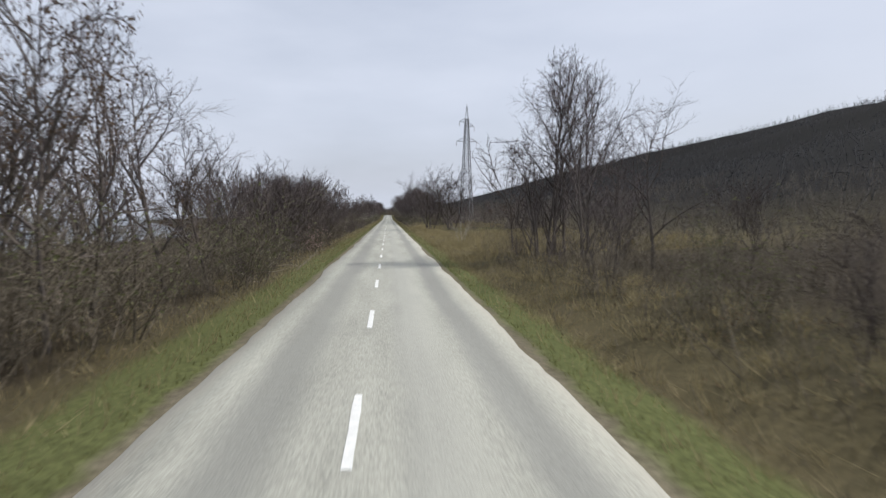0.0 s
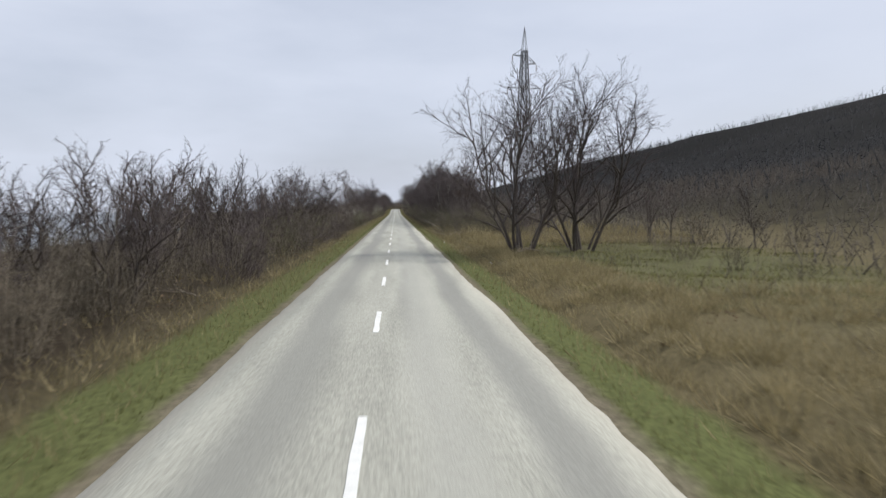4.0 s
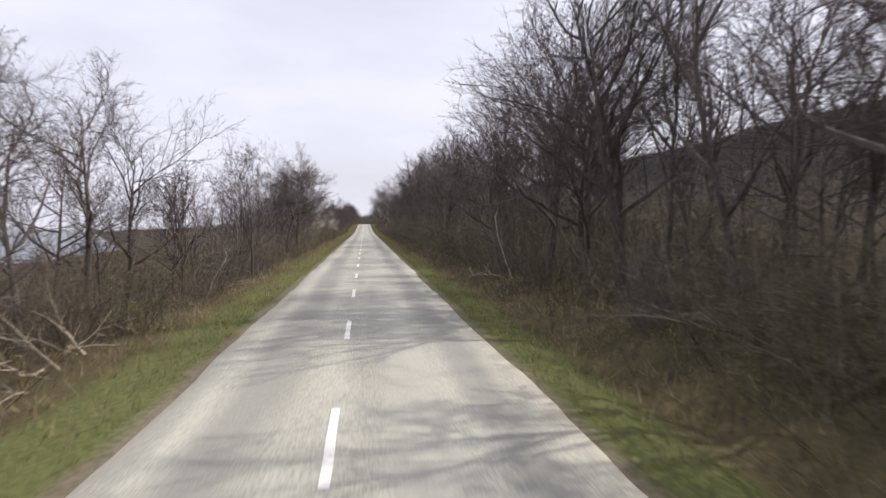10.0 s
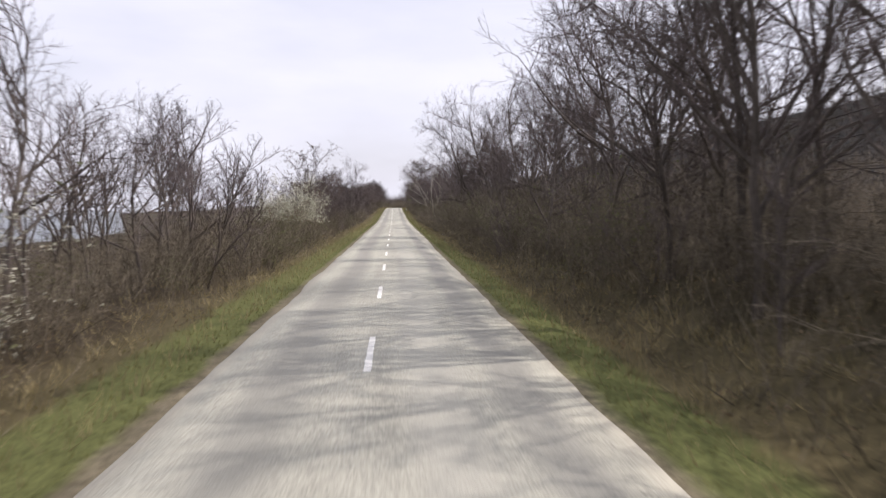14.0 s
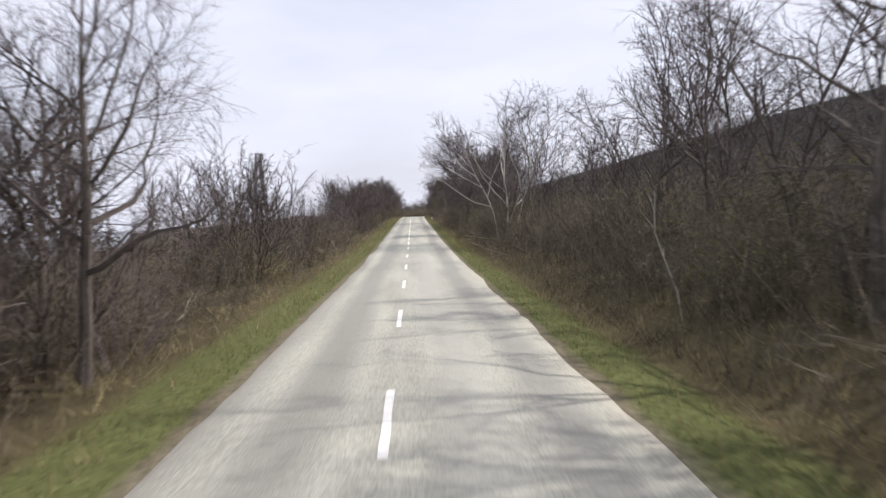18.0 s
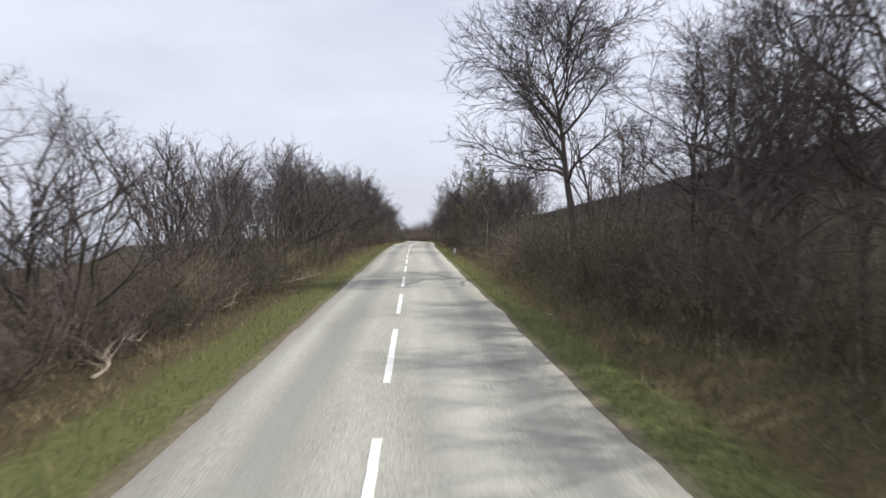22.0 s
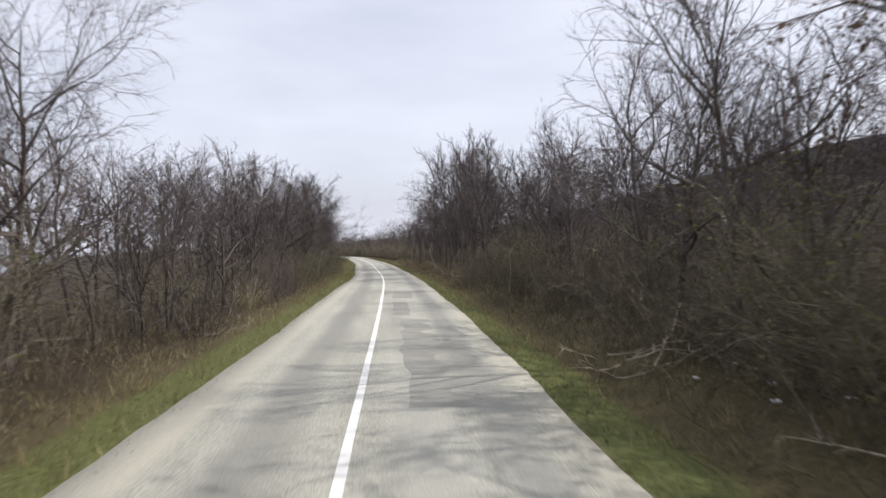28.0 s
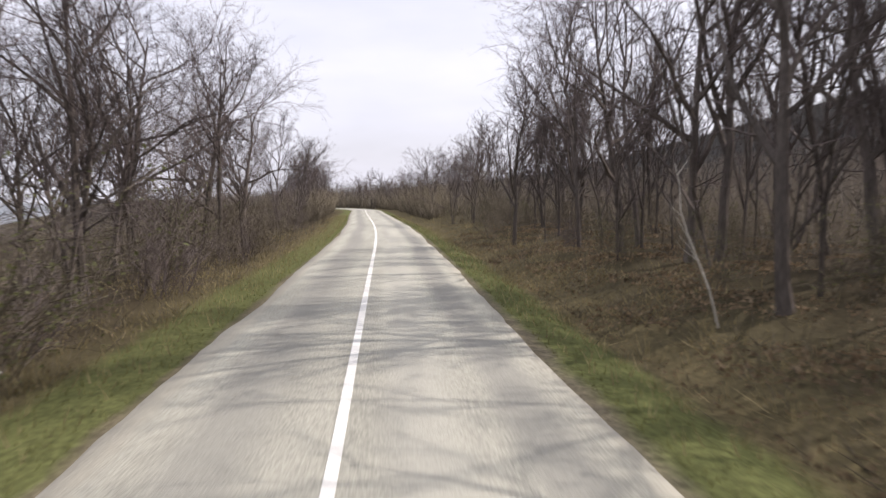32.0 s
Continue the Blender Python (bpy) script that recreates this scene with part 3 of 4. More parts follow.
def plant(key, s, lat, height, turn=None, lean=(0, 0), wide=1.0):
    """A plant of that kind and height, s along the road and lat beside it."""
    made, own = KINDS[key]
    k = height / own
    x, y = road_at(s, lat)
    z = float(ground_z(s, lat))
    m = pose(float(x), float(y), z - 0.03, lean[0], lean[1], placer.uniform(0, 360) if turn is None else turn)
    return copy_thing(placer.choice(made), m @ Matrix.Diagonal((k * wide, k * wide, k, 1)))


BROAD = ("broad_bare_tree", "bare broad-crowned roadside tree with fine grey twigs", "tree")
TALL = ("slender_bare_tree", "tall slender bare tree with upright grey branches", "tree")
tree_kind("broad", 4, *BROAD, fork=0.24, spread=56, limbs=11, branches=8, shoots=7, twigs=5, girth=0.13, crown_ratio=0.46, lift=0.1, wander=0.2, dome=0.8)
tree_kind("broad_light", 2, "deep_wood_tree", "bare grey tree standing deep in the roadside wood", "tree", fork=0.24, spread=52, limbs=9, branches=6, shoots=5, twigs=4, girth=0.12, crown_ratio=0.46, lift=0.08, wander=0.2, dome=0.8, fine=1.25)
tree_kind("tall", 5, *TALL, fork=0.24, spread=40, limbs=11, branches=7, shoots=6, twigs=5, girth=0.088, crown_ratio=0.33, lift=0.12, wander=0.17)
tree_kind("tall_light", 3, "thin_wood_tree", "thin bare tree standing deep in the roadside wood", "tree", fork=0.22, spread=38, limbs=10, branches=5, shoots=5, twigs=3, girth=0.085, crown_ratio=0.35, lift=0.12, wander=0.17, fine=1.25)
tree_kind("great", 3, "old_spreading_tree", "old bare tree with a thick trunk and gnarled spreading limbs", "tree", height=14.0, fork=0.3, spread=58, limbs=11, branches=10, shoots=8, twigs=5,
          girth=0.22, crown_ratio=0.46, lift=0.06, wander=0.3, shoot=0.42, dome=0.8)
tree_kind("veteran", 2, "old_spreading_tree", "old bare tree with thick trunk and wide rounded crown", "tree", height=14.0, fork=0.4, spread=60, limbs=22, branches=11, shoots=8, twigs=5, lean=0.015,
          girth=0.24, crown_ratio=0.36, lift=0.07, wander=0.28, shoot=0.5, dome=1.0, fine=2.0)
tree_kind("multi", 2, "forked_bare_tree", "bare tree fanning into many stems near the ground", "tree", stems=7, fork=0.26, spread=40, limbs=9, branches=6, shoots=6, twigs=4, apart=0.7, splay=0.62,
          girth=0.1, crown_ratio=0.34, lift=0.1, wander=0.2, dome=0.8, fine=0.85)
tree_kind("copse", 4, "scrub_tree", "small many-stemmed bare tree with dense purple-grey twigs", "tree", height=7.0, stems=5, fork=0.14, spread=34, limbs=7, branches=4, shoots=5, twigs=3, splay=0.25,
          girth=0.055, crown_ratio=0.34, lift=0.12, wander=0.16)
tree_kind("pale", 2, "pale_barked_tree", "bare tree with several whitish sunlit stems", "tree", bark=M_PALE, stems=4, fork=0.3, spread=42, limbs=7, branches=6, shoots=6, twigs=4, splay=0.1, apart=0.5,
          girth=0.075, crown_ratio=0.42, lift=0.06, wander=0.22)
tree_kind("locust", 3, "locust_tree", "thin bare tree with withered pods hanging in its crown", "tree", fork=0.26, spread=44, limbs=10, branches=6, shoots=5, twigs=3,
          girth=0.075, crown_ratio=0.36, leaves=0.5, leaf_size=0.085, wander=0.24)
tree_kind("ivy", 1, "ivy_clad_tree", "bare tree wrapped in dark ivy up to its top", "tree", leaf=M_OLIVE, fork=0.08, spread=48, limbs=16, branches=6, shoots=5, twigs=3,
          girth=0.15, crown_ratio=0.3, leaves=0.5, leaf_size=0.1, shoot=0.6, more=5)
tree_kind("sapling", 4, "sapling", "thin bare sapling in the roadside thicket", "young tree", height=5.0, fork=0.2, spread=32, limbs=8, branches=4, shoots=4, twigs=3, girth=0.032,
          crown_ratio=0.35, lift=0.12, lean=0.12)
shrub_kind("brown", 4, "thicket_shrub", "tangled brown leafless shrub at the road's edge", stems=17, side=13, fork=4)
shrub_kind("grey", 3, "grey_shrub", "dense grey twiggy bush without leaves", wood=M_TWIG, height=4.0, stems=17, side=14, fork=4, arch=0.06, spread=0.55)
shrub_kind("light", 3, "leafless_bush", "leafless brown bush deep in the thicket", whole=3, stems=16, side=10, fork=3, spread=0.5)
shrub_kind("tangle", 3, "bramble_tangle", "dark tangle of leafless bramble behind the first bushes", whole=2, stems=18, side=12, fork=4, spread=0.7, arch=0.22, base=0.9)
shrub_kind("olive", 3, "budding_shrub", "bush with small olive green leaves budding on brown stems", leaves=2.0, leaf_size=0.055, leaf_name="foliage", leaf_label="small olive leaves", stems=15, side=11, fork=3)
shrub_kind("whitebloom", 2, "blossoming_bush", "bush covered in white spring blossom", leaf=M_BLOSSOM, leaf_name="blossom", leaf_label="white blossom", height=5.0, stems=20, side=13, fork=4,
           arch=0.1, spread=0.5, leaves=5.0, leaf_size=0.06, base=0.7)
shrub_kind("bloomtree", 2, "blossoming_tree", "small tree with white spring blossom above bare dark stems", leaf=M_BLOSSOM, leaf_name="blossom", leaf_label="white blossom", height=6.0, stems=14, side=18, fork=4,
           arch=0.08, spread=0.5, leaves=8.0, leaf_size=0.085, base=0.5, leaf_from=0.36)
shrub_kind("pinkbloom", 1, "pink_blossoming_bush", "low bush with pale pink spring blossom", leaf=M_PINK, leaf_name="blossom", leaf_label="pale pink blossom", height=2.2, stems=10, side=9,
           arch=0.08, spread=0.6, leaves=3.0, leaf_size=0.06, base=0.4)

# single trees that stand out: kind, s, lat, height, width factor
for key, s, lat, h, wide in (
        ("locust", 17, -6.8, 9.0, 1), ("locust", 13.5, -7.2, 8.6, 1), ("tall", 27, -7.5, 9, 1.1), ("locust", 22, -8.0, 9.0, 1.1), ("tall", 30, -6.8, 7.5, 1.1), ("locust", 19, -9.5, 9.5, 1),
        ("tall", 43, 10.6, 13, 0.9), ("tall", 40, 11.5, 12, 0.9), ("tall", 44, 13, 12.5, 0.9), ("tall", 41.5, 9.8, 12.5, 0.8), ("locust", 48, 9.0, 8.0, 1),
        ("pale", 67, 7.4, 4.0, 1), 
        ("broad", 141, -7.0, 6.4, 1.2), ("broad", 144, -7.6, 6.8, 1.2), ("broad", 147.5, -7.2, 6.0, 1.2), ("broad", 143, -9.5, 7.2, 1.2), ("tall", 139, -7.8, 6, 1.2), ("broad", 150, -8.5, 6.2, 1.2),
        ("broad", 187, 9.5, 7.4, 1.1), ("broad", 190, 11.5, 7.6, 1.1), ("broad", 195, 12.5, 8, 1.1), ("broad", 209, 8.0, 9.5, 1.0), ("broad", 214, 8.6, 10, 1.0), ("broad", 219, 9.4, 10.5, 1.0),
        ("broad", 233, -8.6, 9.4, 1.1), ("broad", 238, -9.2, 9.0, 1.1), ("tall", 229, -9.0, 9.0, 1.2), ("copse", 413, -7.2, 6.4, 1.1), ("copse", 416, -8.2, 6.8, 1.1), ("copse", 410.5, -8.6, 6.6, 1.1),
        ("multi", 126.5, 8.3, 12.6, 1.1), ("multi", 127, 12.2, 12.6, 1.15),
        ("copse", 160, -7.5, 4.0, 1), ("locust", 170, -6.1, 8.2, 1.4), ("locust", 173, -7.0, 6.0, 1), ("locust", 178.5, 8.8, 9.0, 0.9),
        ("pale", 192, 8.6, 8.8, 0.9), ("great", 198.5, 9.0, 11.5, 1.0), ("tall", 190, 7.2, 8.5, 1), ("locust", 185, -6.8, 6.6, 1.1), ("locust", 205, -8, 6, 1),
        ("broad", 229, 8.5, 13.5, 0.9), ("tall", 226, 10.2, 13.5, 1), ("tall", 232, 9.2, 13.0, 1.1), ("broad", 238, 10.5, 12, 0.9),
        ("broad", 223, -7.4, 7.2, 1.1), ("broad", 248, -5.8, 8.6, 0.8), ("broad", 236, -11, 8, 1), ("locust", 254, -7.6, 8.6, 0.9),
        ("veteran", 278.3, -7.2, 9.8, 1.15), ("broad", 284, -6.8, 12.6, 0.85), ("broad", 264, -8.8, 9, 1.0), ("broad", 288, -9.0, 11, 1), ("tall", 296, -6.8, 10, 0.9), ("tall", 300, -7.6, 9.5, 1),
        ("tall", 309, 8.2, 13.0, 1), ("broad", 306, 9.6, 12.0, 0.8), ("broad", 294, 9.8, 12.5, 1), ("tall", 312, 9.4, 13.5, 1), ("broad", 291, 12, 13, 1),
        ("broad", 346, 11, 12, 1), ("tall", 361, 9.5, 12, 1.1),
        ("great", 372, 9.8, 11, 1), ("tall", 388, 9.2, 10.5, 1.2), ("tall", 385, 10.4, 9.8, 1.2), ("great", 391.5, 8.8, 10.5, 1.1),
        ("broad", 386, -6.8, 8.2, 1.0), ("broad", 382, -8.2, 7.8, 0.9), ("tall", 378, -8, 7.5, 1.2), ("great", 393, -6.1, 11.2, 0.95), ("locust", 396, -8, 6.8, 1),
        ("pale", 436.4, 8.1, 13.6, 1.1), ("tall", 440, 9.4, 12, 1.1), ("veteran", 456.3, 6.3, 10.4, 1.35), ("veteran", 499, 9.2, 16.8, 1.1),
        ("copse", 478, -7.4, 5.8, 1.3), ("copse", 464, -8.2, 5.2, 1.2), ("tall", 466, -9.5, 5.6, 1.2), ("ivy", 531, 6.8, 10.2, 0.9), ("tall", 534, 8.5, 8.5, 1), ("tall", 537, 11, 7.5, 1.1), ("tall", 541, 13.5, 7.0, 1.2),
        ("pale", 582, -5.9, 6.5, 0.6), ("great", 600, -9.2, 13, 0.9), ("tall", 558, -6.4, 10.5, 1), ("tall", 555, -8, 11.5, 1), ("tall", 563, -7.4, 10.0, 1),
        ("tall", 645, 8.4, 12.5, 0.9), ("tall", 641, 8.8, 13.5, 0.9), ("tall", 650, 8.0, 14, 1), ("tall", 656, 7.6, 14.5, 0.9), ("tall", 653, 10, 14, 1),
        ("broad", 676, 10.4, 16.5, 0.8), ("tall", 675, 10.9, 17.0, 1), ("great", 680, 9.6, 14, 0.9), ("tall", 668, 9.0, 16, 1.1), ("broad", 670, 12.5, 16, 0.9),
        ("great", 702, -9.0, 14, 1.1), ("great", 690, -8.6, 14.5, 1), ("broad", 684, -11, 14.5, 1), ("tall", 676, -8.5, 14, 1.1), ("tall", 668, -7.5, 13, 1)):
    plant(key, s, lat, h, wide=wide)

# old trees that lean out over the road
for key, s, lat, h, lean in (("great", 357, 8.6, 13.5, -15), ("great", 350.5, 9.2, 13, -11), ("great", 577, 9.2, 12, -9)):
    plant(key, s, lat, h, turn=0, lean=(0, lean))

for s, lat, h in ((196.5, -6.4, 4.6), (305, -6.8, 4.4)):
    plant("whitebloom", s, lat, h)
plant("pinkbloom", 56.0, -5.5, 2.4)
plant("pinkbloom", 57.6, -5.7, 2.2)

# the thicket: from s to s, side, first and last distance from the road, trees and shrubs per 100 m, their heights, kinds
TREES = {"w": ("tall", "tall", "broad"), "l": ("locust", "locust", "copse"), "c": ("copse", "copse", "tall"), "m": ("tall", "broad", "locust", "copse")}
for s_a, s_b, side, near, far, n_tree, h_tree, kinds, n_sap, n_shrub, h_shrub in (
        (-25, 45, -1, 6.6, 13, 44, 7.5, "l", 20, 50, 4.4), (45, 92, -1, 6.6, 12, 90, 7.0, "c", 20, 50, 3.6), (92, 140, -1, 6.4, 13, 46, 5.4, "c", 20, 56, 3.8),
        (140, 154, -1, 6.4, 11, 40, 6.2, "c", 20, 60, 4.4), (154, 204, -1, 6.4, 14, 26, 5.0, "l", 16, 56, 3.0), (204, 268, -1, 6.6, 15, 28, 5.6, "m", 20, 56, 2.9),
        (268, 294, -1, 6.6, 14, 8, 4.6, "c", 20, 70, 2.8), (294, 346, -1, 6.6, 14, 42, 8.4, "w", 20, 56, 3.8), (346, 402, -1, 6.6, 14, 36, 7.0, "m", 18, 56, 3.6), (402, 470, -1, 6.8, 16, 24, 5.4, "c", 20, 56, 3.2), (470, 500, -1, 6.8, 15, 40, 6.2, "m", 16, 56, 3.0),
        (500, 562, -1, 7.0, 15, 60, 8.2, "w", 18, 52, 3.6), (562, 625, -1, 6.8, 13, 74, 7.8, "w", 18, 56, 4.4), (625, 690, -1, 6.8, 13, 52, 10.5, "w", 18, 60, 4.6), (690, 870, -1, 6.8, 16, 36, 10.5, "w", 0, 40, 5.0),
        (-25, 30, 1, 7.4, 16, 6, 5.0, "c", 16, 50, 3.2), (30, 48, 1, 8.4, 16, 34, 9.5, "m", 16, 44, 3.4), (48, 150, 1, 15.0, 32, 16, 5.0, "c", 10, 34, 2.6), (150, 180, 1, 6.6, 13, 10, 4.5, "c", 12, 110, 3.4),
        (180, 204, 1, 7.0, 15, 22, 7.0, "m", 20, 64, 4.0), (204, 226, 1, 7.0, 15, 44, 9.5, "m", 20, 64, 4.4), (226, 300, 1, 7.0, 14, 60, 11.5, "w", 18, 64, 5.0), (300, 346, 1, 7.0, 14, 48, 12.0, "w", 18, 60, 4.8),
        (346, 436, 1, 8.0, 15, 34, 9.4, "w", 18, 64, 4.4), (436, 506, 1, 7.4, 17, 26, 8.0, "m", 16, 66, 4.6), (506, 524, 1, 18, 30, 22, 4.8, "c", 6, 16, 1.2),
        (524, 548, 1, 7.5, 20, 40, 8.5, "w", 18, 50, 3.8), (548, 600, 1, 7.4, 14, 60, 10.4, "m", 18, 62, 4.6), (600, 640, 1, 8.2, 14, 44, 9.5, "w", 18, 60, 4.0), (640, 690, 1, 8.8, 17, 20, 13.0, "w", 20, 14, 2.4),
        (690, 870, 1, 7.0, 17, 40, 10.0, "w", 0, 44, 5.0)):
    length = (s_b - s_a) / 100
    for count, what in ((n_tree * 0.72, "tree"), (n_sap * 0.5, "sapling"), (n_shrub * (0.86 if side > 0 else 0.78), "shrub")):
        total = int(round(count * length))
        for i in range(total):
            s = s_a + (s_b - s_a) * (i + placer.random()) / max(total, 1)
            u = placer.random() ** 1.6
            if what == "shrub" and s > 735:
                continue
            lat = side * (near - (0.9 if what == "shrub" and side < 0 else 0) + (far - near) * u)
            if what == "tree":
                lat += side * 0.6
                key = placer.choice(TREES[kinds])
                if (abs(lat) > 10.0 or s > 720) and key in ("tall", "broad"):
                    key += "_light"
                plant(key, s, lat, h_tree * placer.uniform(0.72, 1.15), wide=placer.uniform(0.9, 1.2))
            elif what == "sapling":
                plant("sapling", s, lat, min(h_tree * 0.8, 5.5) * placer.uniform(0.6, 1.1))
            else:
                pool = ("brown", "olive", "olive", "olive", "grey", "olive") if side > 0 else ("brown", "grey", "olive")
                plant("light" if abs(lat) > 9.6 else placer.choice(pool), s, lat, h_shrub * placer.uniform(0.55, 1.1), wide=placer.uniform(0.95, 1.35))

# more single trees, where the wood stands dense
for key, s, lat, h, wide in (
        ("bloomtree", 350, -7.2, 6.0, 0.95), ("bloomtree", 352.5, -7.9, 6.4, 0.95), ("bloomtree", 348.5, -8.0, 6.0, 1.0), ("locust", 351, -7.0, 8.5, 1.0), ("locust", 354, -6.6, 8.0, 1.0),
        ("tall", 570, -7.4, 12, 1.1), ("broad", 573, -8.2, 11.5, 1.0), ("tall", 576, -7.0, 12, 1.1), ("tall", 579, -8.4, 12, 1.2), ("broad", 582, -7.6, 11, 0.9), ("tall", 585, -7.2, 11, 1.1),
        ("tall", 568, -9.0, 12, 1.2), ("tall", 588, -8.0, 10.5, 1.2), ("grey", 574, -6.6, 4.6, 1.2), ("brown", 578, -6.5, 4.2, 1.2), ("grey", 583, -6.8, 4.4, 1.2),
        ("grey", 515, 18.5, 2.4, 1.3), ("brown", 511, 14.5, 1.6, 1.4), ("brown", 519, 15.5, 1.8, 1.4), ("grey", 524, 17, 2.6, 1.3), ("olive", 527, 12.5, 1.8, 1.3), ("brown", 508, 10.5, 1.2, 1.5),
        ("brown", 522, 11.0, 1.3, 1.5), ("olive", 513, 20.5, 2.6, 1.3), ("olive", 449.5, 6.4, 1.7, 1.3), ("olive", 452.5, 6.0, 1.5, 1.3), ("brown", 451, 7.2, 2.2, 1.2), ("olive", 455, 7.4, 2.2, 1.3)):
    plant(key, s, lat, h, wide=wide)

# the depth of the wood behind the first trees: from s to s, side, first and last distance, how many, height, kinds
for s_a, s_b, side, near, far, n, h, kinds in (
        (48, 84, -1, 6.6, 9.5, 30, 6.8, ("copse", "copse", "tall")), (84, 140, -1, 9, 14, 14, 5.4, ("copse",)), (505, 560, -1, 7.2, 10, 20, 9.4, ("tall", "tall", "broad")), (505, 700, -1, 10, 18, 90, 10.5, ("tall_light", "broad_light")),
        (226, 345, 1, 10, 17, 44, 11, ("tall_light", "broad_light")), (346, 436, 1, 10, 17, 30, 9, ("tall_light",)), (548, 640, 1, 10.5, 18, 46, 9.5, ("tall_light", "broad_light")), (640, 735, 1, 11, 24, 26, 12, ("tall_light", "tall_light", "broad_light")), (655, 730, 1, 10, 14, 14, 2.6, ("olive", "olive", "brown")), (500, 640, 1, 7.4, 12, 60, 3.8, ("tangle",)), (545, 640, 1, 8.5, 13, 30, 5.2, ("olive", "grey")),
        (468, 492, 1, 10.5, 14.5, 16, 11, ("tall", "broad")), (380, 402, -1, 7.5, 11, 9, 7.5, ("copse", "tall")), (-20, 500, -1, 7.0, 12, 170, 3.6, ("tangle",)), (180, 500, 1, 7.4, 12, 130, 4.2, ("tangle",)), (466, 486, -1, 6.2, 8, 12, 3.2, ("brown", "grey")), (384, 400, -1, 6.6, 8.5, 9, 3.4, ("brown", "grey")), (176, 192, -1, 6.2, 8.5, 10, 3.4, ("brown", "grey")), (186, 226, 1, 8.5, 15, 24, 8.5, ("broad", "broad_light")), (294, 345, -1, 9, 15, 18, 8, ("tall_light",))):
    for i in range(n):
        plant(placer.choice(kinds), s_a + (s_b - s_a) * (i + placer.random()) / n, side * placer.uniform(near, far), h * placer.uniform(0.82, 1.1), wide=placer.uniform(1.0, 1.25))

# young and single trees between the old ones
for key, s, lat, h, wide in (("great", 272, -8.8, 8.8, 1.15), ("copse", 268, -9.4, 4.8, 1.2), ("copse", 274, -7.6, 4.0, 1.3), ("copse", 262, -10, 5.0, 1.2), ("great", 288, -9.5, 10.5, 1.0), ("broad", 395.5, -8.2, 9.2, 1.1), ("broad", 391.5, -8.8, 9.0, 1.1), ("copse", 394, -7.4, 5.0, 1.2)):
    plant(key, s, lat, h, wide=wide)
for i in range(26):
    plant(placer.choice(("brown", "olive", "grey")), 148 + i + placer.random(), placer.uniform(6.4, 17), placer.uniform(1.6, 3.2), wide=placer.uniform(1.1, 1.5))
for i in range(26):
    plant(placer.choice(("tall_light", "sapling", "tall_light", "tall")), 652 + 2.0 * i + placer.random(), placer.uniform(8.4, 16), placer.uniform(6.5, 10.5), wide=placer.uniform(0.6, 0.85))

# prototypes have done their work
for made, _ in KINDS.values():
    for ob in made:
        for o in (*ob.children_recursive, ob):
            bpy.data.objects.remove(o)
KINDS.clear()

# ---- undergrowth, grass and far woods ----
g = np.random.default_rng(21)


def scatter(n, s_a, s_b, side, near, far, power=1.6):
    s = g.uniform(s_a, s_b, n)
    lat = side * (near + (far - near) * g.random(n) ** power)
    x, y = road_at(s, lat)
    return s, lat, np.stack([x, y, ground_z(s, lat) - 0.04], 1)


def sticks(n, s_a, s_b, side, near, far, h_a, h_b, thick, lean, power=1.6):
    s, lat, base = scatter(n, s_a, s_b, side, near, far, power)
    h = h_a + (h_b - h_a) * g.random(n) ** 1.7
    tip = base + np.stack([g.normal(0, lean, n) * h, g.normal(0, lean, n) * h, h], 1)
    return spikes(base, tip, thick * (0.5 + g.random(n)))


def brush(n, s_a, s_b, side, near, far, h_a, h_b, thick, lean, power=1.6, forks=5):
    """Leaning stems, each with side shoots that fork off at different heights."""
    s, lat, base = scatter(n, s_a, s_b, side, near, far, power)
    h = h_a + (h_b - h_a) * g.random(n) ** 1.7
    tip = base + np.stack([g.normal(0, lean, n) * h, g.normal(0, lean, n) * h, h], 1)
    pieces = [spikes(base, tip, thick * (0.6 + 0.8 * g.random(n)))]
    for _ in range(forks):
        u = g.uniform(0.25, 0.95, (n, 1))
        foot = base + (tip - base) * u
        way = np.stack([g.normal(0, 0.55, n), g.normal(0, 0.55, n), g.uniform(-0.15, 0.7, n)], 1)
        pieces.append(spikes(foot, foot + way * (h * g.uniform(0.15, 0.4, n))[:, None], thick * 0.55 * np.ones(n)))
    return join(pieces)


def join(pieces):
    vs, ts, k = [], [], 0
    for v, t in pieces:
        vs.append(v)
        ts.append(t + k)
        k += len(v)
    return np.concatenate(vs), np.concatenate(ts)


def stuff(name, label, category, pieces, mat):
    v, t = join(pieces)
    return tagged(new(name, tri_mesh(name, v, t, mat)), label, category, kind="stuff")


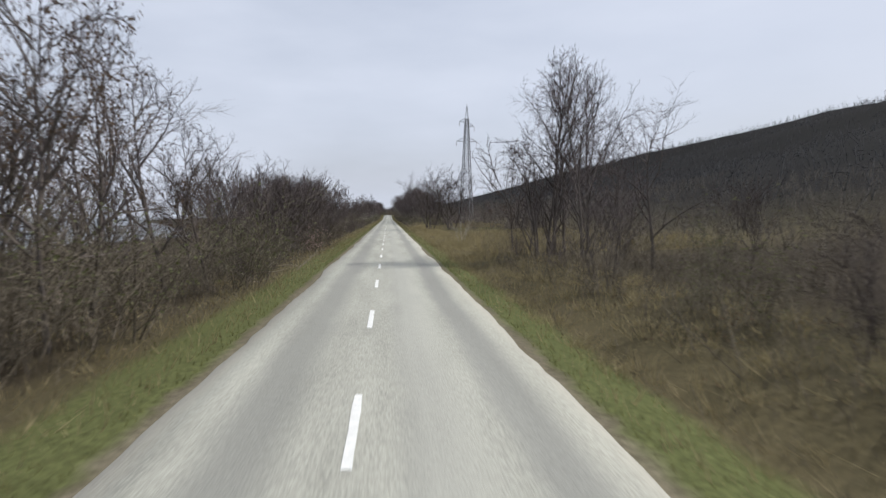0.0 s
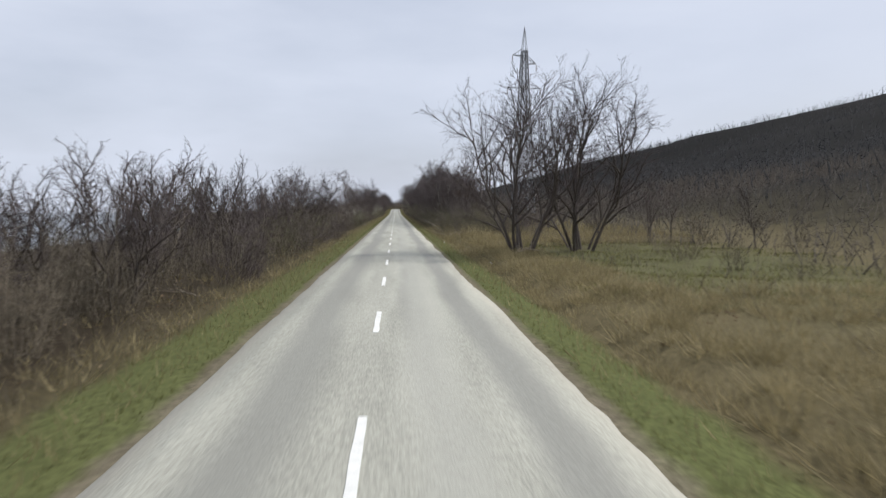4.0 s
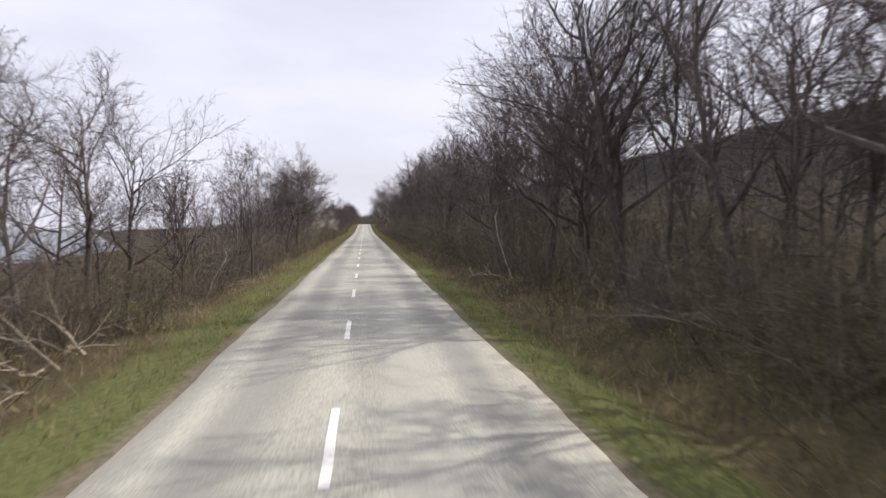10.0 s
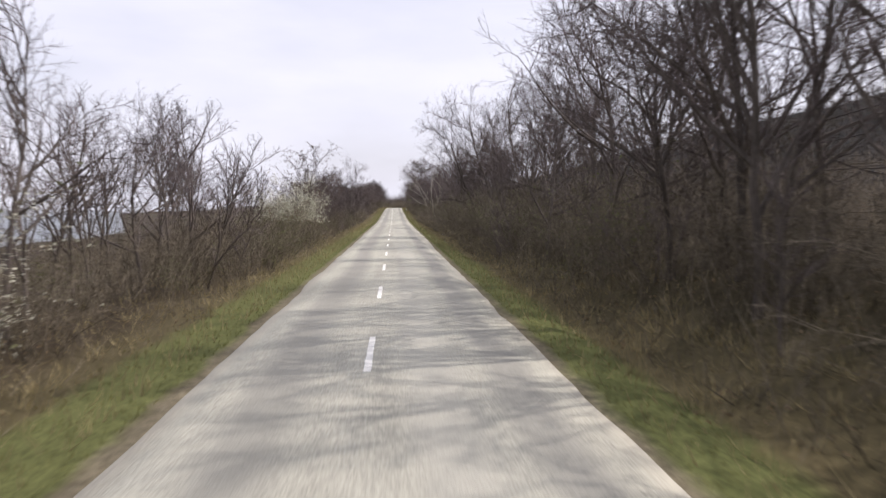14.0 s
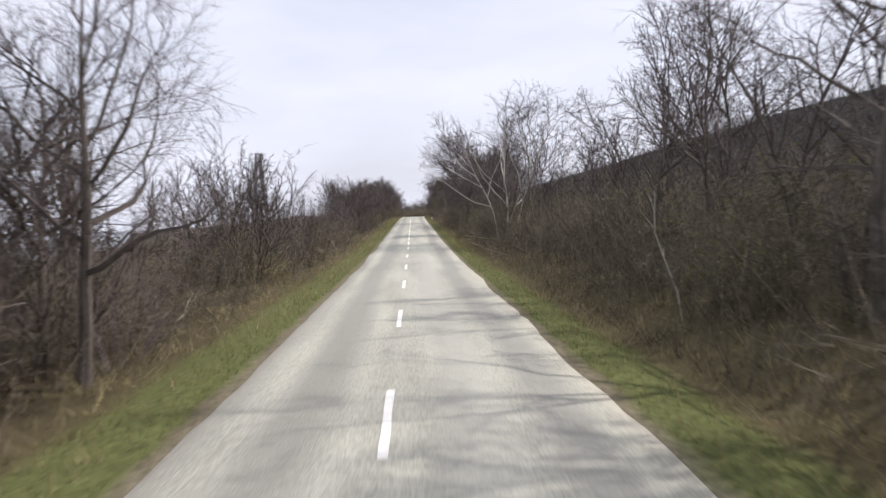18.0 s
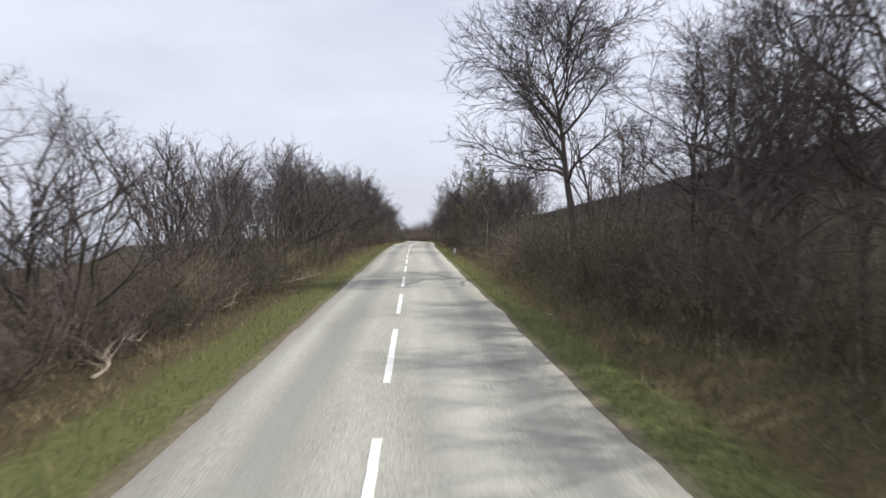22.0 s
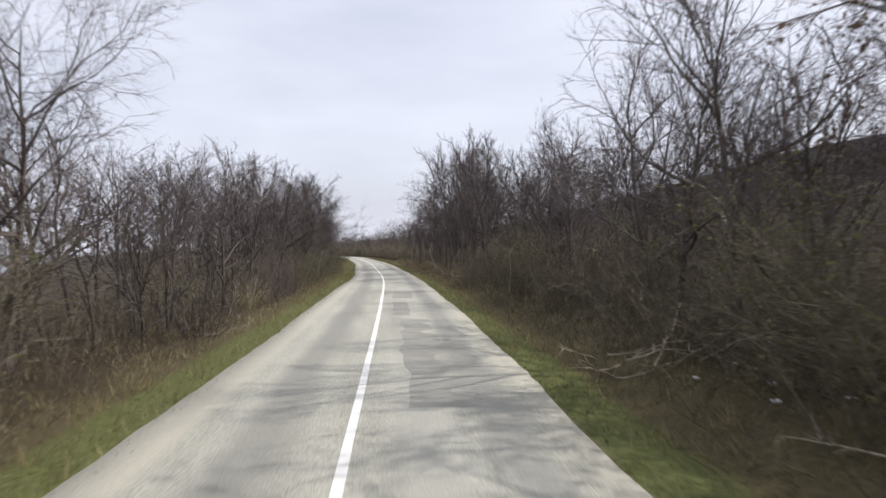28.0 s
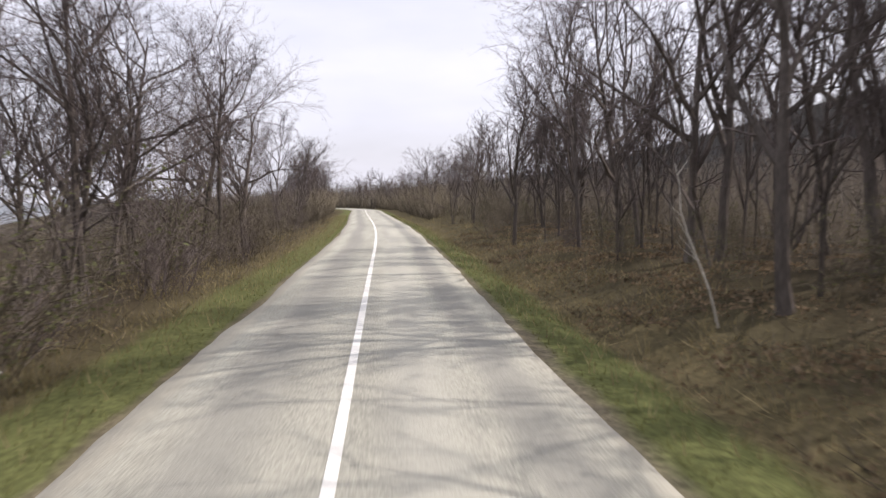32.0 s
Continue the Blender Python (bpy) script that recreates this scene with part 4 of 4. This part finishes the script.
stuff("undergrowth", "tangle of thin brown dead stems under the roadside trees", "undergrowth", [
    brush(8000, -20, 720, -1, 5.4, 12, 0.3, 2.2, 0.011, 0.45), brush(10000, -20, 740, -1, 6.6, 14, 1.0, 4.4, 0.014, 0.3, 1.2),
    brush(1800, -20, 50, 1, 6.4, 16, 0.4, 2.8, 0.012, 0.4), brush(900, -15, 48, 1, 4.8, 8.5, 0.15, 0.8, 0.008, 0.6), sticks(5000, 50, 150, 1, 9, 26, 0.2, 1.4, 0.011, 0.5, 1.0),
    brush(8000, 150, 500, 1, 5.6, 12, 0.3, 2.4, 0.011, 0.45), brush(9000, 178, 500, 1, 7.0, 15, 1.0, 4.8, 0.014, 0.3, 1.2),
    sticks(16000, 500, 545, 1, 5.4, 24, 0.1, 0.7, 0.012, 1.1, 1.0), sticks(16000, 150, 500, 1, 4.9, 7.6, 0.08, 0.6, 0.008, 0.9, 0.8), sticks(9000, 545, 700, 1, 4.9, 7.6, 0.08, 0.6, 0.008, 0.9, 0.8), sticks(16000, -10, 700, -1, 4.4, 6.6, 0.08, 0.6, 0.008, 0.9, 0.8), brush(3400, 545, 650, 1, 5.8, 14, 0.3, 2.4, 0.011, 0.45), brush(900, 650, 720, 1, 6.2, 14, 0.2, 1.2, 0.011, 0.5), brush(3600, 545, 645, 1, 7.2, 15, 1.0, 4.4, 0.014, 0.3, 1.2), brush(1400, 645, 740, 1, 11, 18, 1.0, 3.0, 0.014, 0.3, 1.2), sticks(7000, 735, 900, 1, 6.8, 12, 1, 6, 0.03, 0.3), sticks(7000, 735, 900, -1, 6.6, 12, 1, 6, 0.03, 0.3)], M_UNDER)


def blades(n, s_a, s_b, side, near, far, h_a, h_b, width, power=1.0):
    s, lat, base = scatter(n, s_a, s_b, side, near, far, power)
    h = h_a + (h_b - h_a) * g.random(n)
    a = g.uniform(0, 2 * math.pi, n)
    u = np.stack([np.cos(a), np.sin(a), np.zeros(n)], 1) * (width * (0.6 + 0.8 * g.random(n)))[:, None]
    tip = base + np.stack([g.normal(0, 0.4, n) * h, g.normal(0, 0.4, n) * h, h + 0.04], 1)
    v = np.stack([base - u, base + u, tip], 1).reshape(-1, 3)
    return v, np.arange(n * 3).reshape(-1, 3)


def tufts(n, each, s_a, s_b, side, near, far, h_a, h_b, radius):
    """Clumps of dry blades."""
    s, lat, middle = scatter(n, s_a, s_b, side, near, far, 1.0)
    base = np.repeat(middle, each, axis=0)
    m = len(base)
    out = g.normal(0, radius, (m, 2))
    base[:, :2] += out
    h = (h_a + (h_b - h_a) * g.random(m)) * np.repeat(0.6 + 0.8 * g.random(n), each)
    a = g.uniform(0, 2 * math.pi, m)
    u = np.stack([np.cos(a), np.sin(a), np.zeros(m)], 1) * 0.012
    tip = base + np.stack([out[:, 0] * 1.2 + g.normal(0, 0.3, m) * h, out[:, 1] * 1.2 + g.normal(0, 0.3, m) * h, h], 1)
    return np.stack([base - u, base + u, tip], 1).reshape(-1, 3), np.arange(m * 3).reshape(-1, 3)


stuff("verge_grass", "short green grass on the road verges", "grass", [
    blades(50000, -10, 760, -1, 2.9, 4.9, 0.03, 0.12, 0.012, 1.5), blades(50000, -10, 760, 1, 3.5, 5.2, 0.03, 0.12, 0.012, 1.5), blades(18000, 102, 134, 1, 6.5, 21, 0.04, 0.16, 0.016, 1.0)], M_GRASS)
stuff("dead_grass", "dry straw-coloured grass beyond the verge", "dead grass", [
    blades(40000, -10, 760, -1, 3.2, 9, 0.08, 0.4, 0.012, 1.3), blades(36000, -10, 760, 1, 3.7, 10, 0.08, 0.4, 0.012, 1.3),
    tufts(2000, 40, 44, 104, 1, 5.0, 24, 0.25, 0.65, 0.2), tufts(400, 36, 104, 132, 1, 5.0, 9, 0.2, 0.5, 0.2), tufts(1500, 36, 132, 184, 1, 5.0, 23, 0.25, 0.65, 0.2), tufts(1500, 20, -10, 720, -1, 4.2, 7.5, 0.12, 0.42, 0.16), tufts(1500, 20, 182, 720, 1, 4.6, 8, 0.12, 0.42, 0.16), tufts(600, 24, -10, 48, 1, 4.4, 10, 0.12, 0.45, 0.16)], M_STRAW)
stuff("leaf_litter", "fallen brown leaves on the woodland floor", "fallen leaves", [
    blades(16000, -10, 760, -1, 4.6, 11, 0.0, 0.05, 0.05, 1.2), blades(26000, -10, 640, 1, 4.8, 11, 0.0, 0.05, 0.05, 1.2), blades(9000, 500, 545, 1, 4.8, 22, 0.0, 0.06, 0.05, 1.0), blades(36000, 640, 705, 1, 5.0, 16, 0.0, 0.09, 0.07, 1.0)], M_LITTER)
stuff("far_thicket", "grey-brown bare woods behind the roadside trees", "woods", [
    brush(7000, -40, 900, -1, 13, 72, 0.6, 2.6, 0.026, 0.4, 1.0), brush(9000, -40, 190, 1, 18, 75, 0.6, 3.0, 0.03, 0.35, 1.0), brush(12000, 150, 900, 1, 13, 75, 1.0, 4.6, 0.03, 0.35, 1.2),
    sticks(9000, 830, 1300, 1, 5, 60, 3, 9, 0.08, 0.25, 1.0), sticks(9000, 880, 1300, -1, 6, 70, 3, 9, 0.08, 0.25, 1.0)], M_FARWOOD)
stuff("hill_woods", "dark bare oak woods covering the hillside", "woods", [
    brush(24000, -50, 1600, 1, 55, 470, 2.0, 5.6, 0.14, 0.3, 1.0, 4), brush(7000, -50, 1100, 1, 40, 150, 1.2, 3.6, 0.07, 0.35, 1.0)], M_HILL)


# ---- pylons ----
def bar(bm, a, b, w):
    a, b = Vector(a), Vector(b)
    d = b - a
    r = bmesh.ops.create_cube(bm, size=1.0)
    m = Matrix.Translation((a + b) / 2) @ d.to_track_quat("Z", "Y").to_matrix().to_4x4() @ Matrix.Diagonal((w, w, d.length, 1))
    bmesh.ops.transform(bm, matrix=m, verts=r["verts"])


def pylon(s, lat, height, base_w, waist, arms, spike, turn, label):
    """A lattice tower: four legs, cross bracing, arms with insulators."""
    x, y = road_at(s, lat)
    ob = thing("electricity_pylon", label, "pylon")
    corners = ((-1, -1), (1, -1), (1, 1), (-1, 1))
    def at(c, z):
        w = base_w + (waist - base_w) * min(z / height, 1)
        return (c[0] * w / 2, c[1] * w / 2, z)
    for c in corners:
        bm = bmesh.new()
        bar(bm, at(c, -1), at(c, height), 0.16)
        part("leg", from_bmesh("leg", bm, M_STEEL), ob)
    levels, z = [], 0.0
    while z < height:
        levels.append(z)
        z += max(1.0, (base_w + (waist - base_w) * z / height) * 0.95)
    levels.append(height)
    for k in range(4):
        c, d = corners[k], corners[(k + 1) % 4]
        for za, zb in zip(levels, levels[1:]):
            for a, b, w in ((at(c, za), at(d, zb), 0.075), (at(d, za), at(c, zb), 0.075), (at(c, zb), at(d, zb), 0.07)):
                bm = bmesh.new()
                bar(bm, a, b, w)
                part("brace", from_bmesh("brace", bm, M_STEEL), ob)
    for z, reach, sides in arms:
        for sd in sides:
            bm = bmesh.new()
            w = (base_w + (waist - base_w) * z / height) / 2
            tip = (sd * (w + reach), 0, z + 0.1)
            for c in (-1, 1):
                bar(bm, (sd * w, c * w, z), tip, 0.09)
                bar(bm, (sd * w, c * w, z + 1.3), tip, 0.08)
            for f in (0.35, 0.65):
                bar(bm, (sd * (w + reach * f), -w * (1 - f), z + 0.05), (sd * (w + reach * f), w * (1 - f), z + 1.3 * (1 - f)), 0.06)
            arm = part("crossarm", from_bmesh("crossarm", bm, M_STEEL), ob)
            bm = bmesh.new()
            for i in range(7):
                bmesh.ops.create_cone(bm, segments=10, radius1=0.13, radius2=0.05, depth=0.12, cap_ends=True, matrix=Matrix.Translation((tip[0], 0, z - 0.15 - i * 0.17)))
            part("insulator", from_bmesh("insulator", bm, M_CERAMIC), arm)
    if spike:
        bm = bmesh.new()
        for c in corners:
            bar(bm, at(c, height), (0, 0, height + spike), 0.08)
        part("peak", from_bmesh("peak", bm, M_STEEL), ob)
    ob.matrix_basis = pose(float(x), float(y), float(ground_z(s, lat)) - 0.1, 0, 0, turn)
    return ob


pylon(214, 24.8, 31.0, 3.5, 0.9, ((24.0, 2.6, (1, -1)), (28.6, 1.9, (1,)), (30.0, 1.9, (-1,))), 4.5, 12, "tall grey steel lattice pylon above the scrub")
pylon(493, -24.4, 14.2, 2.1, 0.7, (), 0.0, 20, "short grey lattice tower standing in the scrub")


# ---- small things ----
def fallen_branch(seed, length, mat):
    r = random.Random(seed)
    wood = Wood()
    pts, rad = limb(r, Vector((0, 0, 0.06)), Vector((1, 0, 0.05)), length, 0.04, 0.012, 6, 0.16, 0.0)
    wood.tube(pts, rad, 5)
    for i in range(7):
        q, d = along(pts, r.uniform(0.25, 0.98))
        dd = outward(r, d, 45)
        dd.z = abs(dd.z) * 0.7
        sp, sr = limb(r, q, dd, length * r.uniform(0.2, 0.45), 0.018, 0.0, 3, 0.2, 0.02)
        wood.tube(sp, sr, 4)
        for _ in range(2):
            q2, d2 = along(sp, r.uniform(0.3, 0.9))
            wood.tube([q2, q2 + outward(r, d2, 40) * length * r.uniform(0.06, 0.16)], [0.009, 0.0], 3)
    return wood.mesh("fallen_branch", mat)


BRANCHES = [fallen_branch(300 + i, 2.6, M_DEADWOOD) for i in range(5)]
r = random.Random(8)
spots = [(33, -6.0), (34.5, -5.6), (60, -6.4), (108, -6.2), (123, 7.0), (147, 6.4), (152, 5.8), (161, 5.9), (163.5, 6.2), (158, 6.6), (174, -6.2), (183, -5.4), (202, 6.6), (205, 7.4), (207, 6.8),
         (203, -6.5), (204.5, -6.0), (206, -7.0), (222, -5.6), (224, -6.2), (241, 7.0), (243, -6.4), (258, 6.8), (276, -6.4), (288, 6.6), (290, -6.8), (300, -6.6), (318, 6.6), (371, 7.0),
         (374, -6.2), (388, -6.6), (401, -7.0), (416, -6.8), (419, 6.5), (432, 6.0), (439, 7.6), (440.5, 6.4), (443, -6.4), (456, -5.9), (457, -6.4), (472, -6.2), (476, -5.8), (478, -6.5), (484, -6.0),
         (497, -6.2), (498, -6.8), (500, -6.4), (508, -6.6), (511, 8), (514, 10), (516, 7.4), (517, 12), (519, 9.4), (520, 14), (522, 8.2), (523, 11), (525, 6.6), (526, 9), (528, 15), (512, 13), (515, 16),
         (521, 17), (524, 13), (530, 11.5), (575, -6.2), (590, 6.9), (597, 5.6), (598, 6.0), (606, -6.0), (607, -6.5), (615, -6.6), (628, 7.0), (631, -6.3), (640, 6.3), (645, 7.0), (652, 6.6), (660, 7.4), (664, -6.6)]
for s, lat in spots:
    x, y = road_at(s, lat)
    k = r.uniform(0.5, 1.15)
    ob = thing("fallen_branch", "bleached dead branch lying on the verge", "branch", group="fallen branches", me=r.choice(BRANCHES))
    ob.matrix_basis = pose(float(x), float(y), float(ground_z(s, lat)) + 0.02, r.uniform(-8, 8), r.uniform(-14, 4), r.uniform(0, 360)) @ Matrix.Scale(k, 4)


def brush_heap(s, lat, size, n):
    """Cut or wind-thrown branches piled criss-cross."""
    q = random.Random(int(s * 5))
    x, y = road_at(s, lat)
    ob = thing("brush_pile", "heap of bleached dead branches lying criss-cross beside the road", "brush pile", group="brush piles")
    for k in range(n):
        wood = Wood()
        a = q.uniform(0, 2 * math.pi)
        start = Vector((q.gauss(0, size * 0.35), q.gauss(0, size * 0.35), q.uniform(-0.05, 0.25)))
        d = Vector((math.cos(a), math.sin(a), q.uniform(0.0, 0.9))).normalized()
        length = size * q.uniform(0.5, 1.1)
        pts, rad = limb(q, start, d, length, q.uniform(0.016, 0.036), 0.006, 5, 0.16, -0.03)
        wood.tube(pts, rad, 4)
        for i in range(4):
            p, dd = along(pts, q.uniform(0.3, 0.95))
            sp, sr = limb(q, p, outward(q, dd, 42), length * q.uniform(0.12, 0.35), 0.012, 0.0, 2, 0.2, 0.0)
            wood.tube(sp, sr, 3)
        part("branch", wood.mesh("branch", M_DEADWOOD), ob)
    ob.matrix_basis = pose(float(x), float(y), float(ground_z(s, lat)))


for s, lat, size, n in ((201.5, -6.0, 2.4, 16), (204.5, -6.6, 2.6, 16), (225, -5.9, 2.0, 10), (36.8, -6.0, 2.4, 10), (435, -6.6, 2.0, 10), (488, -7.2, 2.4, 14), (597.5, 6.4, 2.6, 12), (617, -7.4, 2.2, 12), (167, -6.2, 1.8, 8),
                        (250, -7.6, 2.2, 14), (205, 7.4, 2.6, 12), (513, 9.0, 2.6, 14), (518, 12.0, 3.0, 16), (522, 8.4, 2.2, 12), (526, 12.5, 3.0, 14), (516, 15.5, 3.0, 14), (148, 6.8, 1.8, 8), (300, -7.0, 2.0, 9), (643, 7.2, 2.2, 9)):
    brush_heap(s, lat, size, n)


def dead_stick(s, lat, length, lean_to, thick=0.035):
    """A bleached stem that leans or stands in the thicket."""
    q = random.Random(int(s * 10))
    wood = Wood()
    pts, rad = limb(q, Vector((0, 0, -0.2)), Vector((lean_to * 0.5, q.uniform(-0.3, 0.3), 1)).normalized(), length, thick, 0.006, 7, 0.12, 0.02)
    wood.tube(pts, rad, 5)
    for i in range(5):
        p, d = along(pts, q.uniform(0.4, 0.95))
        sp, sr = limb(q, p, outward(q, d, 40), length * q.uniform(0.12, 0.3), 0.012, 0.0, 2, 0.2, 0.05)
        wood.tube(sp, sr, 3)
    x, y = road_at(s, lat)
    ob = thing("dead_stem", "whitish dead stem standing in the brush", "dead stem", group="dead stems", me=wood.mesh("dead_stem", M_PALE))
    ob.matrix_basis = pose(float(x), float(y), float(ground_z(s, lat)))


for s, lat, length, lean_to in ((192.5, 8.0, 4.5, 0.1), (240, 7.2, 3.4, -0.5), (262, 7.4, 3.0, 0.6), (389, 8.0, 4.2, -0.4), (396, 7.0, 3.6, -0.5), (528, 7.6, 4.4, -0.7), (533, 9.5, 3.6, -0.3), (536, 11, 3.8, 0.4),
                                (205, -6.6, 2.6, 0.6), (239, -6.4, 2.4, 0.7), (300, -6.3, 3.0, 0.5), (585, -5.9, 4.2, 0.3), (611, -6.3, 2.2, 0.2), (616, -6.4, 2.0, 0.1), (649, -6.2, 3.2, 0.2), (620, 7.2, 3, -0.4), (668, 7.5, 4, -0.2)):
    dead_stick(s, lat, length, lean_to)


def reed_clump(s, lat, height, n, lean):
    """A fan of dry straw-coloured canes."""
    q = np.random.default_rng(int(s * 3))
    base = np.stack([q.normal(0, 0.35, n), q.normal(0, 0.35, n), np.full(n, -0.05)], 1)
    h = height * (0.5 + 0.6 * q.random(n))
    tip = base + np.stack([lean * h * 0.5 + q.normal(0, 0.45, n) * h, q.normal(0, 0.4, n) * h, h], 1)
    v, t = spikes(base, tip, 0.012 + 0.008 * q.random(n))
    x, y = road_at(s, lat)
    ob = thing("dry_cane_clump", "clump of dry straw-coloured canes leaning over the verge", "canes", group="dry cane clumps")
    tagged(part("cane_fan", tri_mesh("cane_fan", v, t, M_STRAW), ob), kind="stuff")
    ob.matrix_basis = pose(float(x), float(y), float(ground_z(s, lat)))


for s, lat, height, n, lean in ((505, -9.2, 2.4, 150, 0.3), (507, -8.0, 1.8, 110, 0.6), (486, -7.8, 2.2, 120, 0.4), (489, -8.6, 2.0, 110, 0.2), (145, 6.6, 1.5, 90, -0.3), (148, 7.8, 1.6, 90, 0.2), (151, 6.2, 1.3, 80, -0.4),
                                (141, 8.0, 1.2, 80, 0.2), (137, 6.6, 1.1, 70, -0.2), (208, -7.4, 1.5, 100, 0.4), (211, -6.8, 1.3, 90, 0.5), (617, -6.9, 1.4, 90, 0.4), (414, -7.2, 1.4, 90, 0.4), (183, 8.2, 1.6, 90, -0.3),
                                (520, 10, 1.2, 80, 0.1), (515, 8.4, 1.1, 80, -0.1), (155, 9, 1.4, 80, 0.1), (162, 8, 1.4, 80, -0.2)):
    reed_clump(s, lat, height, n, lean)


def scrap(s, lat, size, label, name="litter_scrap", up=0.05):
    """A crumpled piece of white plastic or paper."""
    q = random.Random(int(s * 7 + lat * 13))
    bm = bmesh.new()
    bmesh.ops.create_icosphere(bm, subdivisions=2, radius=size)
    for v in bm.verts:
        v.co *= q.uniform(0.6, 1.25)
        v.co.z *= 0.5
    x, y = road_at(s, lat)
    ob = thing(name, label, "litter", group="roadside litter", me=from_bmesh(name, bm, M_WHITE))
    ob.matrix_basis = pose(float(x), float(y), float(ground_z(s, lat)) + up, 0, 0, q.uniform(0, 360))


for s, lat, size in ((60, -4.2, 0.05), (58.5, -4.9, 0.06), (121, 5.6, 0.16), (143, 4.6, 0.07), (186, 4.9, 0.08), (185, 7.0, 0.14), (184.2, 7.3, 0.16), (185.6, 7.8, 0.12), (374, -8.8, 0.1), (372, 5.9, 0.08), (377, 5.4, 0.07),
                     (486, 5.2, 0.1), (593, 7.0, 0.09), (594, 7.5, 0.08), (592.4, 7.9, 0.07), (595.2, 6.6, 0.07), (596, 7.8, 0.08), (589, -3.6, 0.09), (667, -6.3, 0.09), (640, 6.0, 0.08), (530, 9.2, 0.16), (519, 5.4, 0.06)):
    scrap(s, lat, size, "crumpled white plastic rubbish on the ground")


def marker_post(s, lat):
    """A short white kilometre post with a rounded head."""
    x, y = road_at(s, lat)
    ob = thing("marker_post", "short white painted roadside marker post", "post")
    bm = bmesh.new()
    bmesh.ops.create_cube(bm, size=1.0, matrix=Matrix.Translation((0, 0, 0.25)) @ Matrix.Diagonal((0.22, 0.14, 0.7, 1)))
    top = [e for e in bm.edges if all(v.co.z > 0.5 for v in e.verts)]
    bmesh.ops.bevel(bm, geom=top, offset=0.05, segments=3, affect="EDGES")
    part("post", from_bmesh("post", bm, M_WHITE), ob)
    bm = bmesh.new()
    bmesh.ops.create_cube(bm, size=1.0, matrix=Matrix.Translation((0, 0, 0.02)) @ Matrix.Diagonal((0.34, 0.26, 0.16, 1)))
    bmesh.ops.bevel(bm, geom=bm.edges[:], offset=0.02, segments=2, affect="EDGES")
    part("foot", from_bmesh("foot", bm, M_CONCRETE), ob, "grey concrete foot")
    ob.matrix_basis = pose(float(x), float(y), float(ground_z(s, lat)), 0, 3, 5)


marker_post(532, 4.7)
